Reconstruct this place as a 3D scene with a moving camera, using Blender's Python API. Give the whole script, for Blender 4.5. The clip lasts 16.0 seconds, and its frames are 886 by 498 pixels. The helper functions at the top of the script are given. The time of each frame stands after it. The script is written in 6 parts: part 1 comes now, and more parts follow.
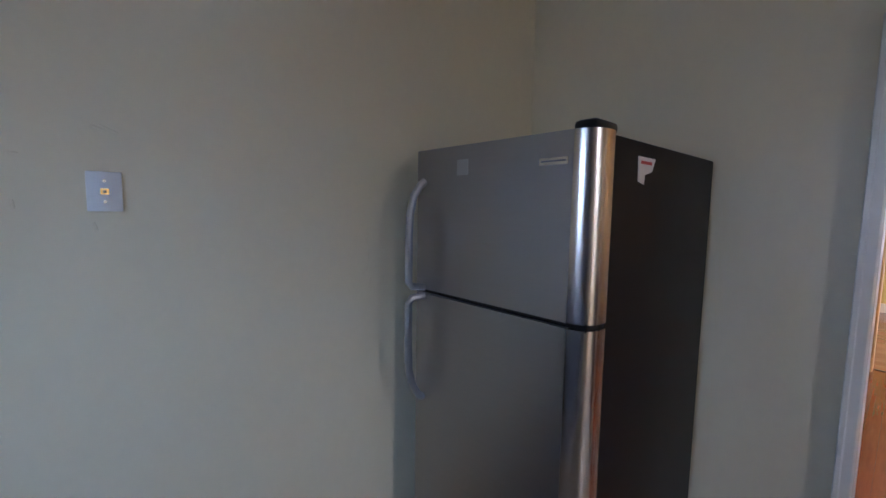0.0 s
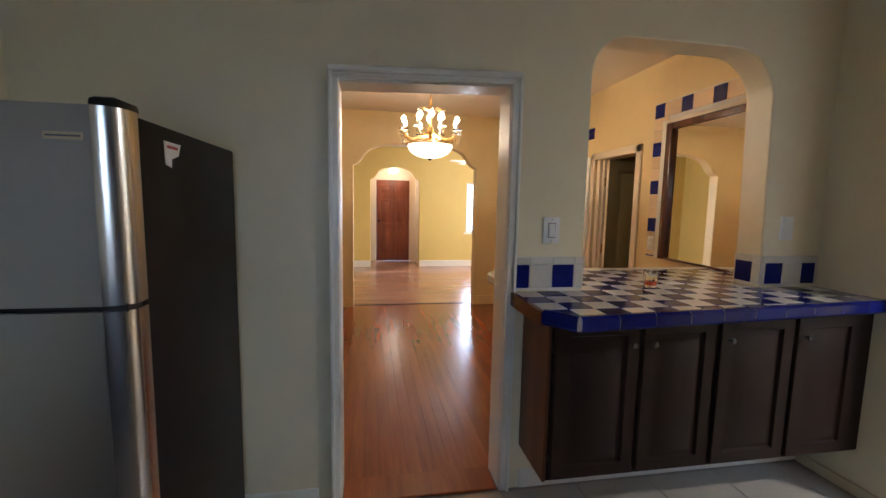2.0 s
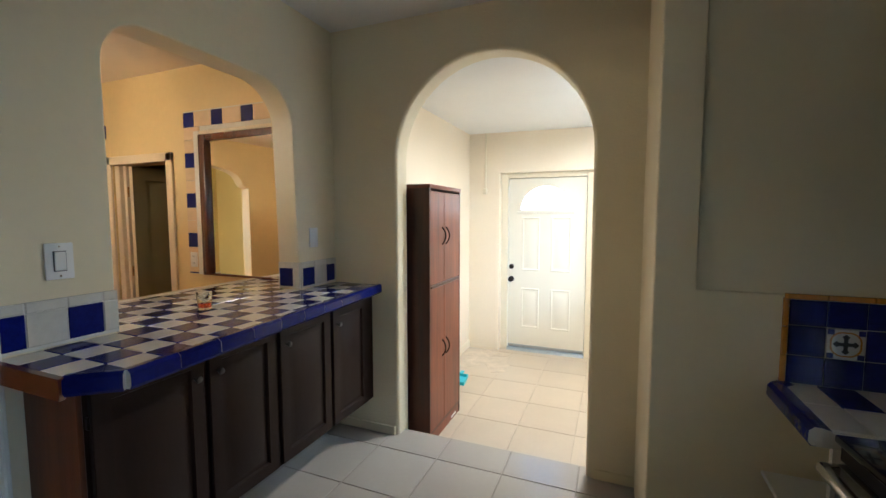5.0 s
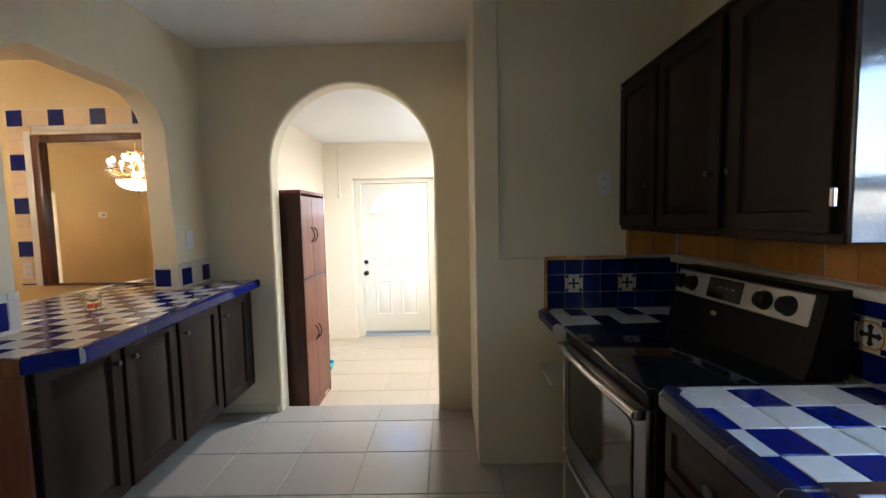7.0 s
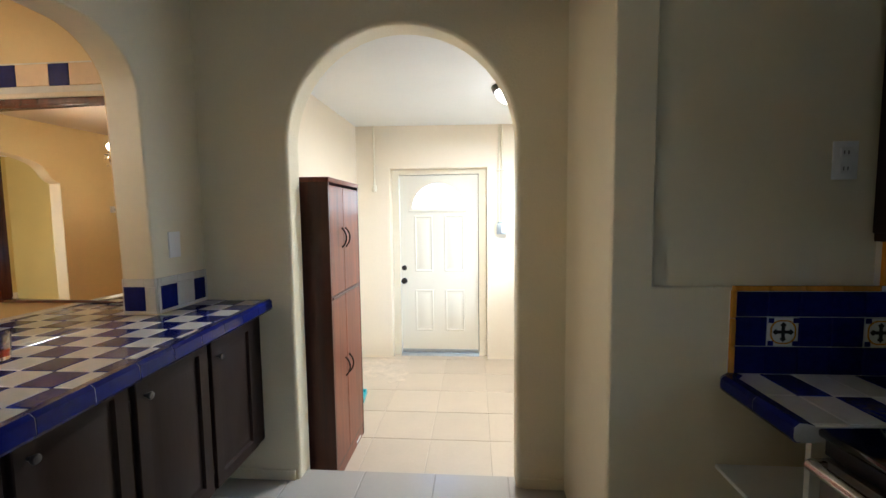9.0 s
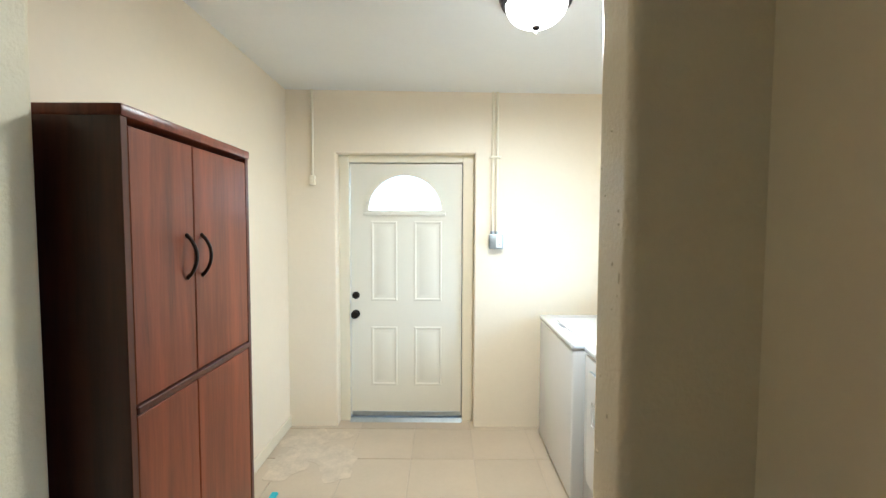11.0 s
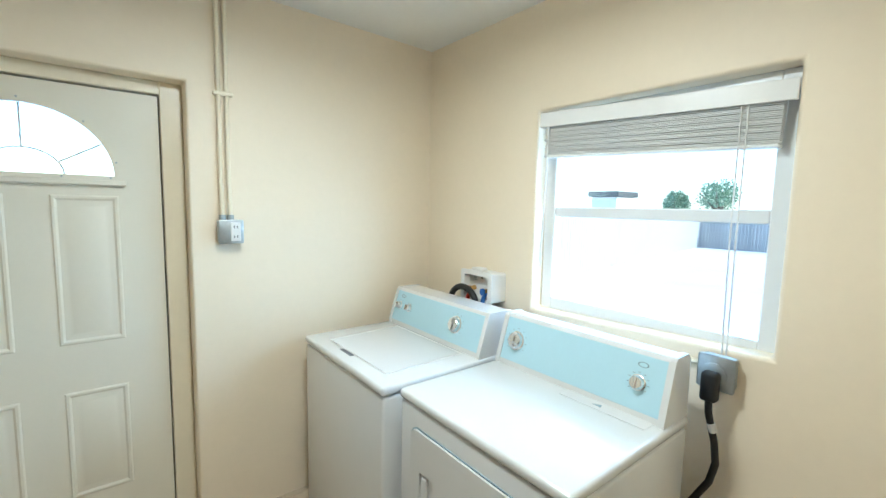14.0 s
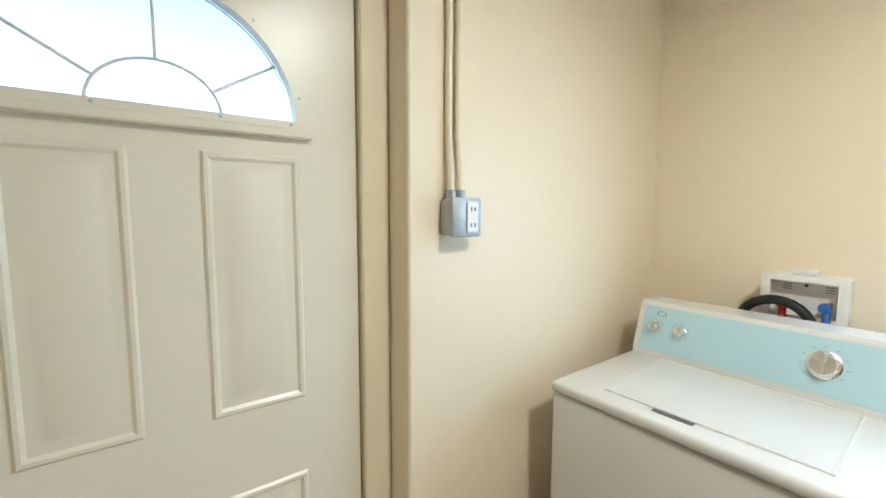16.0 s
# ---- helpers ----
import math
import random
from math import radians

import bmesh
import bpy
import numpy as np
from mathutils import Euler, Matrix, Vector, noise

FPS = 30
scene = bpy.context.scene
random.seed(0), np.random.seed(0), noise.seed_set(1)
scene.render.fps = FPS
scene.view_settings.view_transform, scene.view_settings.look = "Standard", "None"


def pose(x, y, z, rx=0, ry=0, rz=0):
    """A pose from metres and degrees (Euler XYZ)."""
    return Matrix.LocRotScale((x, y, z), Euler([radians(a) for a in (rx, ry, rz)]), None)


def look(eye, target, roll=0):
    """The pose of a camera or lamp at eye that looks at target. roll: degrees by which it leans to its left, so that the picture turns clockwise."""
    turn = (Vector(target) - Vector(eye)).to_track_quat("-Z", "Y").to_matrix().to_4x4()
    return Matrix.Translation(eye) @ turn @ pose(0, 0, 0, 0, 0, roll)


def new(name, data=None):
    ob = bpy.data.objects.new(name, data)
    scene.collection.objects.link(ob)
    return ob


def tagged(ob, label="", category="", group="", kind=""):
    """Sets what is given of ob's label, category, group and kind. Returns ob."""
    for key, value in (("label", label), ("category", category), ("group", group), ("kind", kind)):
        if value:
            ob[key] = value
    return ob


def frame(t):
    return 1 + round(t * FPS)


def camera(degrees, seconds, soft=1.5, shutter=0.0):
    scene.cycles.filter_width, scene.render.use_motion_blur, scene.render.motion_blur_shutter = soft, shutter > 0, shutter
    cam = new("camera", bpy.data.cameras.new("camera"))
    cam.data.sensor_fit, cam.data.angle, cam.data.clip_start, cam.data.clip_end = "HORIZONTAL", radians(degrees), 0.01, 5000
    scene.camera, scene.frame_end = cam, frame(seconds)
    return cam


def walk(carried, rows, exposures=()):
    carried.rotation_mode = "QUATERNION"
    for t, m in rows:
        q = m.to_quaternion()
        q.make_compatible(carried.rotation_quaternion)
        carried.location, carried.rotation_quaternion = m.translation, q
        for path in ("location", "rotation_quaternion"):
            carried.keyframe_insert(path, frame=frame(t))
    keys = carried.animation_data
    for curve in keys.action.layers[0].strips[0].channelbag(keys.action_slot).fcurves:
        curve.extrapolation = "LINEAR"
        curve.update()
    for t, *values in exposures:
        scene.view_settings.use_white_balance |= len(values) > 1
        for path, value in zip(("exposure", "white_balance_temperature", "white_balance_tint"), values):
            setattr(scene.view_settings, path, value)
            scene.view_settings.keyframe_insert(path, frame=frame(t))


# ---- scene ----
cam = camera(93.1, 16.0)
# seconds, place, pitch, roll, yaw
ROWS = [
    (0.0, -0.030, 0.167, 1.465, -5.47, -0.91, -41.78),
    (0.5, -0.090, 0.100, 1.455, -5.65, -0.41, -48.47),
    (1.0, -0.136, 0.032, 1.439, -6.15, -0.84, -62.54),
    (1.5, -0.177, 0.027, 1.447, -6.48, -1.27, -82.89),
    (2.0, -0.224, 0.091, 1.453, -6.33, -1.09, -99.83),
    (2.5, -0.269, 0.081, 1.465, -6.53, -0.65, -109.83),
    (3.0, -0.318, 0.048, 1.466, -6.32, -0.04, -116.03),
    (3.5, -0.308, 0.048, 1.486, -6.36, 0.24, -123.06),
    (4.0, -0.232, -0.024, 1.465, -5.70, -0.00, -132.77),
    (4.5, -0.160, -0.063, 1.476, -4.67, 0.01, -145.98),
    (5.0, -0.108, 0.072, 1.484, -4.42, 0.02, -157.86),
    (5.2, -0.102, 0.160, 1.469, -3.96, 0.16, -162.61),
    (7.3, -0.097, 0.764, 1.464, -4.26, 1.00, -179.77),
    (7.5, -0.077, 0.732, 1.456, -4.17, 0.85, -180.00),
    (8.0, -0.005, 0.545, 1.466, -4.56, 0.85, -179.41),
    (8.2, 0.050, 0.431, 1.476, -4.62, 0.88, -178.63),
    (10.3, 0.287, -1.200, 1.453, -3.38, 0.09, -173.24),
    (10.5, 0.284, -1.317, 1.436, -2.99, 0.08, -174.69),
    (11.0, 0.333, -1.602, 1.429, -2.96, -0.22, -179.92),
    (11.5, 0.430, -1.843, 1.442, -3.07, -0.47, -187.94),
    (12.0, 0.421, -2.072, 1.447, -3.25, -0.63, -194.35),
    (12.5, 0.335, -2.265, 1.456, -3.84, -0.75, -199.35),
    (13.0, 0.318, -2.386, 1.451, -4.92, -0.76, -206.57),
    (13.5, 0.337, -2.519, 1.471, -5.68, -1.04, -214.50),
    (14.0, 0.380, -2.618, 1.460, -5.72, -1.20, -218.34),
    (14.5, 0.448, -2.783, 1.434, -6.00, -0.80, -220.08),
    (15.0, 0.472, -3.086, 1.353, -6.59, -0.24, -217.24),
    (15.5, 0.598, -3.465, 1.309, -4.19, -0.03, -214.63),
    (16.0, 0.719, -3.883, 1.348, -5.61, -0.25, -217.12),
]
EXPOSURES = [(0.0, 2.5, 4950, 24), (0.5, 2.4, 4950, 24), (1.0, 2.4, 5150, 21), (1.5, 2.3, 5350, 18), (3.0, 2.45, 5150, 9), (4.0, 2.45, 5100, 8), (5.0, 2.55, 5050, 8), (7.0, 2.75, 4950, 11), (8.0, 2.75, 4950, 11), (10.5, 2.15, 4950, 5), (11.5, 2.05, 4900, 4), (12.5, 1.65, 4850, 1), (13.5, 1.52, 4850, 0), (14.5, 1.48, 4850, 0), (16.0, 1.45, 5350, 4)]
walk(cam, [(t, pose(x, y, z, 90 + pitch, roll, yaw)) for t, x, y, z, pitch, roll, yaw in ROWS], EXPOSURES)

# ---- world, sun, large lights ----
SUN_ELEV, SUN_AZ = 30.0, 169.0      # the light travels towards +y turned clockwise by SUN_AZ
world = bpy.data.worlds.new("sky")
scene.world = world
world.use_nodes = True
wn = world.node_tree
sky = wn.nodes.new("ShaderNodeTexSky")
sky.sky_type = "NISHITA"
sky.sun_disc = False
sky.sun_elevation = radians(SUN_ELEV)
sky.sun_rotation = radians(SUN_AZ + 180)
wn.links.new(sky.outputs[0], wn.nodes["Background"].inputs[0])
wn.nodes["Background"].inputs[1].default_value = 0.22

sun_data = bpy.data.lights.new("sun", "SUN")
sun_data.energy, sun_data.angle, sun_data.color = 2.0, radians(0.5), (1.0, 0.94, 0.84)
sun_ob = new("sun", sun_data)
travel = Vector((math.sin(radians(SUN_AZ)) * math.cos(radians(SUN_ELEV)), math.cos(radians(SUN_AZ)) * math.cos(radians(SUN_ELEV)), -math.sin(radians(SUN_ELEV))))
sun_ob.matrix_world = look((0, 0, 30), Vector((0, 0, 30)) + travel)


def area_lamp(name, eye, target, w, h, watts, colour):
    """A rectangular area lamp at eye, aimed at target."""
    d = bpy.data.lights.new(name, "AREA")
    d.shape, d.size, d.size_y, d.energy, d.color = "RECTANGLE", w, h, watts, colour
    ob = new(name, d)
    ob.matrix_world = look(eye, target)
    return ob


def bulb_light(name, place, watts, colour, radius):
    d = bpy.data.lights.new(name, "POINT")
    d.energy, d.color, d.shadow_soft_size = watts, colour, radius
    ob = new(name, d)
    ob.location = place
    return ob


# Unseen panels added outside, shining skylight in through the kitchen and laundry windows.
area_lamp("sky_panel_kitchen", (-3.9, 0.3, 3.0), (-1.4, 0.3, 1.75), 6.5, 3.0, 45, (0.70, 0.86, 1.0))
area_lamp("sky_panel_laundry", (-4.5, -3.6, 3.7), (-1.0, -3.6, 1.5), 6.0, 2.5, 88, (0.64, 0.85, 1.0))
area_lamp("sky_panel_laundry_north_west", (-3.3, -1.5, 1.75), (-1.3, -3.5, 1.45), 2.6, 2.2, 48, (0.62, 0.83, 1.0))
area_lamp("sky_living_window", (9.05, -2.35, 1.35), (5, -2.0, 0.9), 0.55, 1.1, 8, (0.95, 0.97, 1.0))
# Fill lamp at an added south window, only to brighten the living room.
area_lamp("fill_living_south", (7.45, -3.38, 1.36), (7.6, 0, 0.8), 0.8, 1.0, 9, (1.0, 0.96, 0.88))
WARM = (1.0, 0.72, 0.43)
bulb_light("chandelier_light", (3.65, -0.45, 2.06), 33, WARM, 0.05)
area_lamp("laundry_lamp_light", (-0.08, -3.54, 2.31), (-0.08, -3.541, 0), 0.2, 0.2, 10.5, (1.0, 0.88, 0.70))
bulb_light("alcove_lamp_light", (9.65, -0.45, 1.98), 1.7, WARM, 0.05)
bulb_light("fan_lamp_light", (7.4, -1.9, 2.08), 4.5, WARM, 0.05)

# ---- materials ----
def nt(name):
    m = bpy.data.materials.new(name)
    m.use_nodes = True
    t = m.node_tree
    return m, t, t.nodes["Principled BSDF"]


def add(t, kind, **values):
    n = t.nodes.new(kind)
    for k, v in values.items():
        n.inputs[k].default_value = v
    return n


def paint(name, col, rough=0.5, var=0.08, scale=3.0, bump=0.1, bscale=60.0, metal=0.0, coat=0.0, spread=0.0, stretch=(1, 1, 1), fine=0.5, dist=0.004, rv=0.05):
    """A surface with large stains and fine grain; spread varies it from object to object."""
    m, t, b = nt(name)
    pos = t.nodes.new("ShaderNodeTexCoord")
    mp = t.nodes.new("ShaderNodeMapping")
    mp.inputs["Scale"].default_value = stretch
    t.links.new(pos.outputs["Object"], mp.inputs["Vector"])
    big = add(t, "ShaderNodeTexNoise", Scale=scale, Detail=5.0, Roughness=0.6)
    small = add(t, "ShaderNodeTexNoise", Scale=bscale, Detail=4.0, Roughness=0.65)
    for n in (big, small):
        t.links.new(mp.outputs[0], n.inputs["Vector"])
    mix = t.nodes.new("ShaderNodeMath")
    mix.operation = "MULTIPLY_ADD"
    mix.inputs[1].default_value = fine
    t.links.new(small.outputs[0], mix.inputs[0])
    t.links.new(big.outputs[0], mix.inputs[2])
    hsv = t.nodes.new("ShaderNodeHueSaturation")
    hsv.inputs["Color"].default_value = (*col, 1)
    val = add(t, "ShaderNodeMapRange")
    for k, v in (("From Min", 0.35 + 0.5 * fine - 0.2), ("From Max", 0.65 + 0.5 * fine + 0.1), ("To Min", 1 - var), ("To Max", 1 + var)):
        val.inputs[k].default_value = v
    t.links.new(mix.outputs[0], val.inputs["Value"])
    if spread:
        info = t.nodes.new("ShaderNodeObjectInfo")
        r = add(t, "ShaderNodeMapRange")
        r.inputs["To Min"].default_value, r.inputs["To Max"].default_value = 1 - spread, 1 + spread
        t.links.new(info.outputs["Random"], r.inputs["Value"])
        mul = t.nodes.new("ShaderNodeMath")
        mul.operation = "MULTIPLY"
        t.links.new(val.outputs[0], mul.inputs[0])
        t.links.new(r.outputs[0], mul.inputs[1])
        t.links.new(mul.outputs[0], hsv.inputs["Value"])
    else:
        t.links.new(val.outputs[0], hsv.inputs["Value"])
    t.links.new(hsv.outputs[0], b.inputs["Base Color"])
    ro = add(t, "ShaderNodeMapRange")
    ro.inputs["To Min"].default_value, ro.inputs["To Max"].default_value = max(0.02, rough - rv), min(1, rough + rv)
    t.links.new(big.outputs[0], ro.inputs["Value"])
    t.links.new(ro.outputs[0], b.inputs["Roughness"])
    b.inputs["Metallic"].default_value = metal
    b.inputs["Coat Weight"].default_value = coat
    b.inputs["Coat Roughness"].default_value = 0.08
    if bump:
        bu = add(t, "ShaderNodeBump", Strength=bump, Distance=dist)
        t.links.new(small.outputs[0], bu.inputs["Height"])
        t.links.new(bu.outputs[0], b.inputs["Normal"])
    return m


def wood(name, dark, light, rough=0.35, axis=0, scale=14.0, coat=0.0, spread=0.0):
    """Grain that runs along the given axis."""
    m, t, b = nt(name)
    pos = t.nodes.new("ShaderNodeTexCoord")
    mp = t.nodes.new("ShaderNodeMapping")
    s = [1.0, 1.0, 1.0]
    s[axis] = 0.07
    mp.inputs["Scale"].default_value = s
    src = pos.outputs["Object"]
    if spread:
        info = t.nodes.new("ShaderNodeObjectInfo")
        shift = t.nodes.new("ShaderNodeVectorMath")
        shift.operation = "MULTIPLY_ADD"
        shift.inputs[1].default_value = (7.0, 7.0, 7.0)
        t.links.new(info.outputs["Random"], shift.inputs[0])
        t.links.new(src, shift.inputs[2])
        src = shift.outputs[0]
    t.links.new(src, mp.inputs["Vector"])
    n1 = add(t, "ShaderNodeTexNoise", Scale=scale, Detail=6.0, Roughness=0.65, Distortion=0.4)
    n2 = add(t, "ShaderNodeTexNoise", Scale=scale * 7, Detail=3.0, Roughness=0.6)
    for n in (n1, n2):
        t.links.new(mp.outputs[0], n.inputs["Vector"])
    sumn = t.nodes.new("ShaderNodeMath")
    sumn.operation = "MULTIPLY_ADD"
    sumn.inputs[1].default_value = 0.35
    t.links.new(n2.outputs[0], sumn.inputs[0])
    t.links.new(n1.outputs[0], sumn.inputs[2])
    ramp = t.nodes.new("ShaderNodeValToRGB")
    ramp.color_ramp.elements[0].position, ramp.color_ramp.elements[0].color = 0.45, (*dark, 1)
    ramp.color_ramp.elements[1].position, ramp.color_ramp.elements[1].color = 0.9, (*light, 1)
    t.links.new(sumn.outputs[0], ramp.inputs[0])
    out = ramp.outputs[0]
    if spread:
        r = add(t, "ShaderNodeMapRange")
        r.inputs["To Min"].default_value, r.inputs["To Max"].default_value = 1 - spread, 1 + spread
        t.links.new(info.outputs["Random"], r.inputs["Value"])
        hsv = t.nodes.new("ShaderNodeHueSaturation")
        t.links.new(out, hsv.inputs["Color"])
        t.links.new(r.outputs[0], hsv.inputs["Value"])
        out = hsv.outputs[0]
    t.links.new(out, b.inputs["Base Color"])
    b.inputs["Roughness"].default_value = rough
    b.inputs["Coat Weight"].default_value = coat
    b.inputs["Coat Roughness"].default_value = 0.1
    bu = add(t, "ShaderNodeBump", Strength=0.08, Distance=0.002)
    t.links.new(n2.outputs[0], bu.inputs["Height"])
    t.links.new(bu.outputs[0], b.inputs["Normal"])
    return m


def glow(name, col, strength):
    m, t, b = nt(name)
    b.inputs["Base Color"].default_value = (*col, 1)
    b.inputs["Emission Color"].default_value = (*col, 1)
    b.inputs["Emission Strength"].default_value = strength
    return m


def glassy(name, col=(1, 1, 1), rough=0.0):
    m, t, b = nt(name)
    b.inputs["Base Color"].default_value = (*col, 1)
    b.inputs["Transmission Weight"].default_value = 1.0
    b.inputs["Roughness"].default_value = rough
    b.inputs["IOR"].default_value = 1.45
    return m


KITCHEN_WALL = paint("cream_kitchen_plaster", (0.75, 0.665, 0.455), 0.42, 0.04, 1.6, 0.10, 26, dist=0.006)
LAUNDRY_WALL = paint("cream_laundry_plaster", (0.84, 0.735, 0.56), 0.50, 0.03, 1.5, 0.10, 30, dist=0.005)
ROUGH_PLASTER = paint("rough_jamb_plaster", (0.75, 0.665, 0.455), 0.42, 0.04, 1.6, 0.5, 75, dist=0.006)
DINING_WALL = paint("golden_orange_plaster", (0.70, 0.53, 0.24), 0.5, 0.05, 2, 0.08, 30)
LIVING_WALL = paint("mustard_yellow_plaster", (0.66, 0.50, 0.15), 0.55, 0.05, 2, 0.05, 30)
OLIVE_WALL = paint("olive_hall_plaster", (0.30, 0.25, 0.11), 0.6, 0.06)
CEIL = paint("white_ceiling_paint", (0.80, 0.79, 0.75), 0.7, 0.03, 2, 0.12, 40)
CEIL_DINING = paint("cream_ceiling_paint", (0.74, 0.64, 0.48), 0.6, 0.04)
TRIM = paint("off_white_gloss_trim", (0.76, 0.74, 0.66), 0.30, 0.04, 5, 0.05, 40)
CREAM_TRIM = paint("cream_gloss_trim", (0.80, 0.72, 0.54), 0.32, 0.03, 5, 0.05, 40)
ALMOND = paint("beige_tiles_paint", (0.72, 0.60, 0.42), 0.3, 0.04)
KTILE = paint("beige_stone_floor_tile", (0.42, 0.38, 0.33), 0.17, 0.035, 2.5, 0.03, 40, spread=0.04, rv=0.02)
LTILE = paint("sandy_floor_tile", (0.50, 0.41, 0.295), 0.35, 0.06, 3, 0.04, 40, spread=0.04)
GROUT = paint("grey_grout", (0.30, 0.27, 0.23), 0.85, 0.1, 8, 0.2, 120)
LGROUT = paint("sandy_grout", (0.48, 0.41, 0.31), 0.85, 0.1, 8, 0.2, 120)
WGROUT = paint("white_grout", (0.66, 0.63, 0.56), 0.8, 0.1, 8, 0.2, 120)
BLUE = paint("cobalt_glazed_tile", (0.007, 0.011, 0.12), 0.13, 0.25, 30, 0.05, 60, spread=0.18)
# Worn navy edge tile, darkened further for the shade on its far-facing side.
NAVY = paint("worn_shaded_navy_tile", (0.006, 0.007, 0.026), 0.3, 0.3, 20, 0.1, 60, spread=0.15)
WHITE_TILE = paint("ivory_glazed_tile", (0.66, 0.63, 0.55), 0.16, 0.05, 30, 0.04, 60, coat=0.2, spread=0.06)
YELLOW_TILE = paint("ochre_glazed_tile", (0.55, 0.24, 0.02), 0.14, 0.12, 30, 0.05, 60, coat=0.5, spread=0.1)
PEACH_TILE = paint("peach_glazed_tile", (0.72, 0.54, 0.33), 0.2, 0.06, 20, 0.04, 60, spread=0.04)
DARK_CAB = paint("black_brown_cabinet_paint", (0.019, 0.0095, 0.0068), 0.46, 0.25, 6, 0.10, 45, stretch=(1, 1, 0.2))
CAB_SIDE = wood("stained_cabinet_side", (0.05, 0.016, 0.008), (0.16, 0.05, 0.02), 0.4, 2, 10)
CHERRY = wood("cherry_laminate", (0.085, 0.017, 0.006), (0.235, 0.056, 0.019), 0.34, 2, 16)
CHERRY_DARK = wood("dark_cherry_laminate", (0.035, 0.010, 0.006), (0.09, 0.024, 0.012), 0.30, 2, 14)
MAHOGANY = wood("mahogany_frame_wood", (0.045, 0.012, 0.006), (0.15, 0.045, 0.02), 0.25, 2, 18, coat=0.3)
DOOR_WOOD = wood("red_mahogany_door", (0.10, 0.022, 0.008), (0.24, 0.06, 0.02), 0.35, 2, 12)
OAK = wood("orange_red_oak_floor", (0.17, 0.036, 0.008), (0.32, 0.082, 0.020), 0.24, 0, 8, coat=0.25, spread=0.05)
OAK_LIVING = wood("pale_worn_oak_floor", (0.24, 0.10, 0.055), (0.40, 0.215, 0.13), 0.26, 1, 9, coat=0.4, spread=0.18)
STEEL = paint("brushed_steel", (0.33, 0.32, 0.325), 0.34, 0.04, 2, 0.03, 90, metal=1.0, stretch=(1, 0.06, 1))
PANEL_STEEL = paint("bright_panel_steel", (0.60, 0.59, 0.57), 0.42, 0.04, 2, 0.02, 90, metal=0.7, stretch=(1, 0.06, 1))
STEEL_TRIM = paint("bright_steel_trim", (0.62, 0.60, 0.58), 0.24, 0.04, 6, 0.02, 60, metal=1.0, stretch=(1, 1, 0.05))
STEEL_HANDLE = paint("satin_steel_handle", (0.46, 0.47, 0.50), 0.33, 0.05, 6, 0.02, 60, metal=1.0)
FRIDGE_SIDE = paint("dark_grey_textured_enamel", (0.014, 0.012, 0.012), 0.5, 0.08, 4, 0.2, 160)
BLACK = paint("black_plastic", (0.014, 0.014, 0.015), 0.4, 0.15, 10, 0.05, 90)
BLACK_GLASS = paint("black_cooktop_glass", (0.008, 0.008, 0.010), 0.07, 0.2, 8, 0.0, 60, coat=0.5)
BLACK_ENAMEL = paint("black_range_enamel", (0.006, 0.006, 0.007), 0.38, 0.15, 8, 0.02, 60)
IRON = paint("oil_rubbed_bronze", (0.020, 0.014, 0.011), 0.35, 0.2, 20, 0.05, 90, metal=0.6)
PEWTER = paint("aged_pewter", (0.10, 0.095, 0.09), 0.35, 0.2, 30, 0.05, 90, metal=0.9)
CHROME = paint("chrome", (0.80, 0.80, 0.80), 0.27, 0.05, 20, 0.0, 60, metal=1.0)
GALV = paint("galvanised_steel_box", (0.42, 0.45, 0.46), 0.42, 0.12, 30, 0.1, 80, metal=0.8)
BRASS = paint("polished_brass", (0.62, 0.40, 0.14), 0.25, 0.1, 20, 0.02, 60, metal=1.0)
APPLIANCE = paint("white_appliance_enamel", (0.70, 0.70, 0.69), 0.20, 0.02, 4, 0.02, 90, coat=0.4)
CONSOLE_BLUE = paint("pale_blue_console", (0.48, 0.67, 0.75), 0.3, 0.03, 4, 0.02, 60)
PLASTIC_W = paint("white_plastic", (0.78, 0.77, 0.74), 0.35, 0.03, 8, 0.03, 60)
VINYL = paint("white_vinyl_frame", (0.78, 0.79, 0.79), 0.3, 0.02, 6, 0.03, 60)
DOOR_WHITE = paint("ivory_enamel_door", (0.78, 0.73, 0.60), 0.30, 0.02, 3, 0.03, 50)
RUBBER = paint("black_rubber", (0.012, 0.012, 0.012), 0.55, 0.1, 20, 0.1, 80)
RED = paint("red_valve", (0.5, 0.03, 0.02), 0.4, 0.1)
BLUE_PL = paint("blue_hose_end", (0.03, 0.12, 0.40), 0.4, 0.1)
TEAL = paint("turquoise_plastic", (0.05, 0.45, 0.55), 0.35, 0.05)
INK = paint("dark_ink", (0.10, 0.10, 0.11), 0.5, 0.05)
GREY_INK = paint("grey_print", (0.22, 0.30, 0.34), 0.5, 0.05)
WINE = glassy("amber_red_liquid", (0.75, 0.12, 0.03))
PANE = glassy("window_glass")
CUT_GLASS = glassy("clear_tumbler_glass", (0.97, 0.99, 0.98))
MIRROR = paint("silvered_mirror", (0.90, 0.89, 0.85), 0.01, 0.0, 2, 0.0, 60, metal=1.0, rv=0.0)
BULB = glow("lit_bulb", (1.0, 0.80, 0.50), 5)
BOWL = glow("lit_alabaster_bowl", (1.0, 0.80, 0.52), 0.9)
LAMP_GLASS = glow("lit_frosted_glass", (1.0, 0.88, 0.70), 1.6)
FENCE = wood("weathered_fence_wood", (0.25, 0.255, 0.245), (0.37, 0.37, 0.355), 0.8, 2, 8)
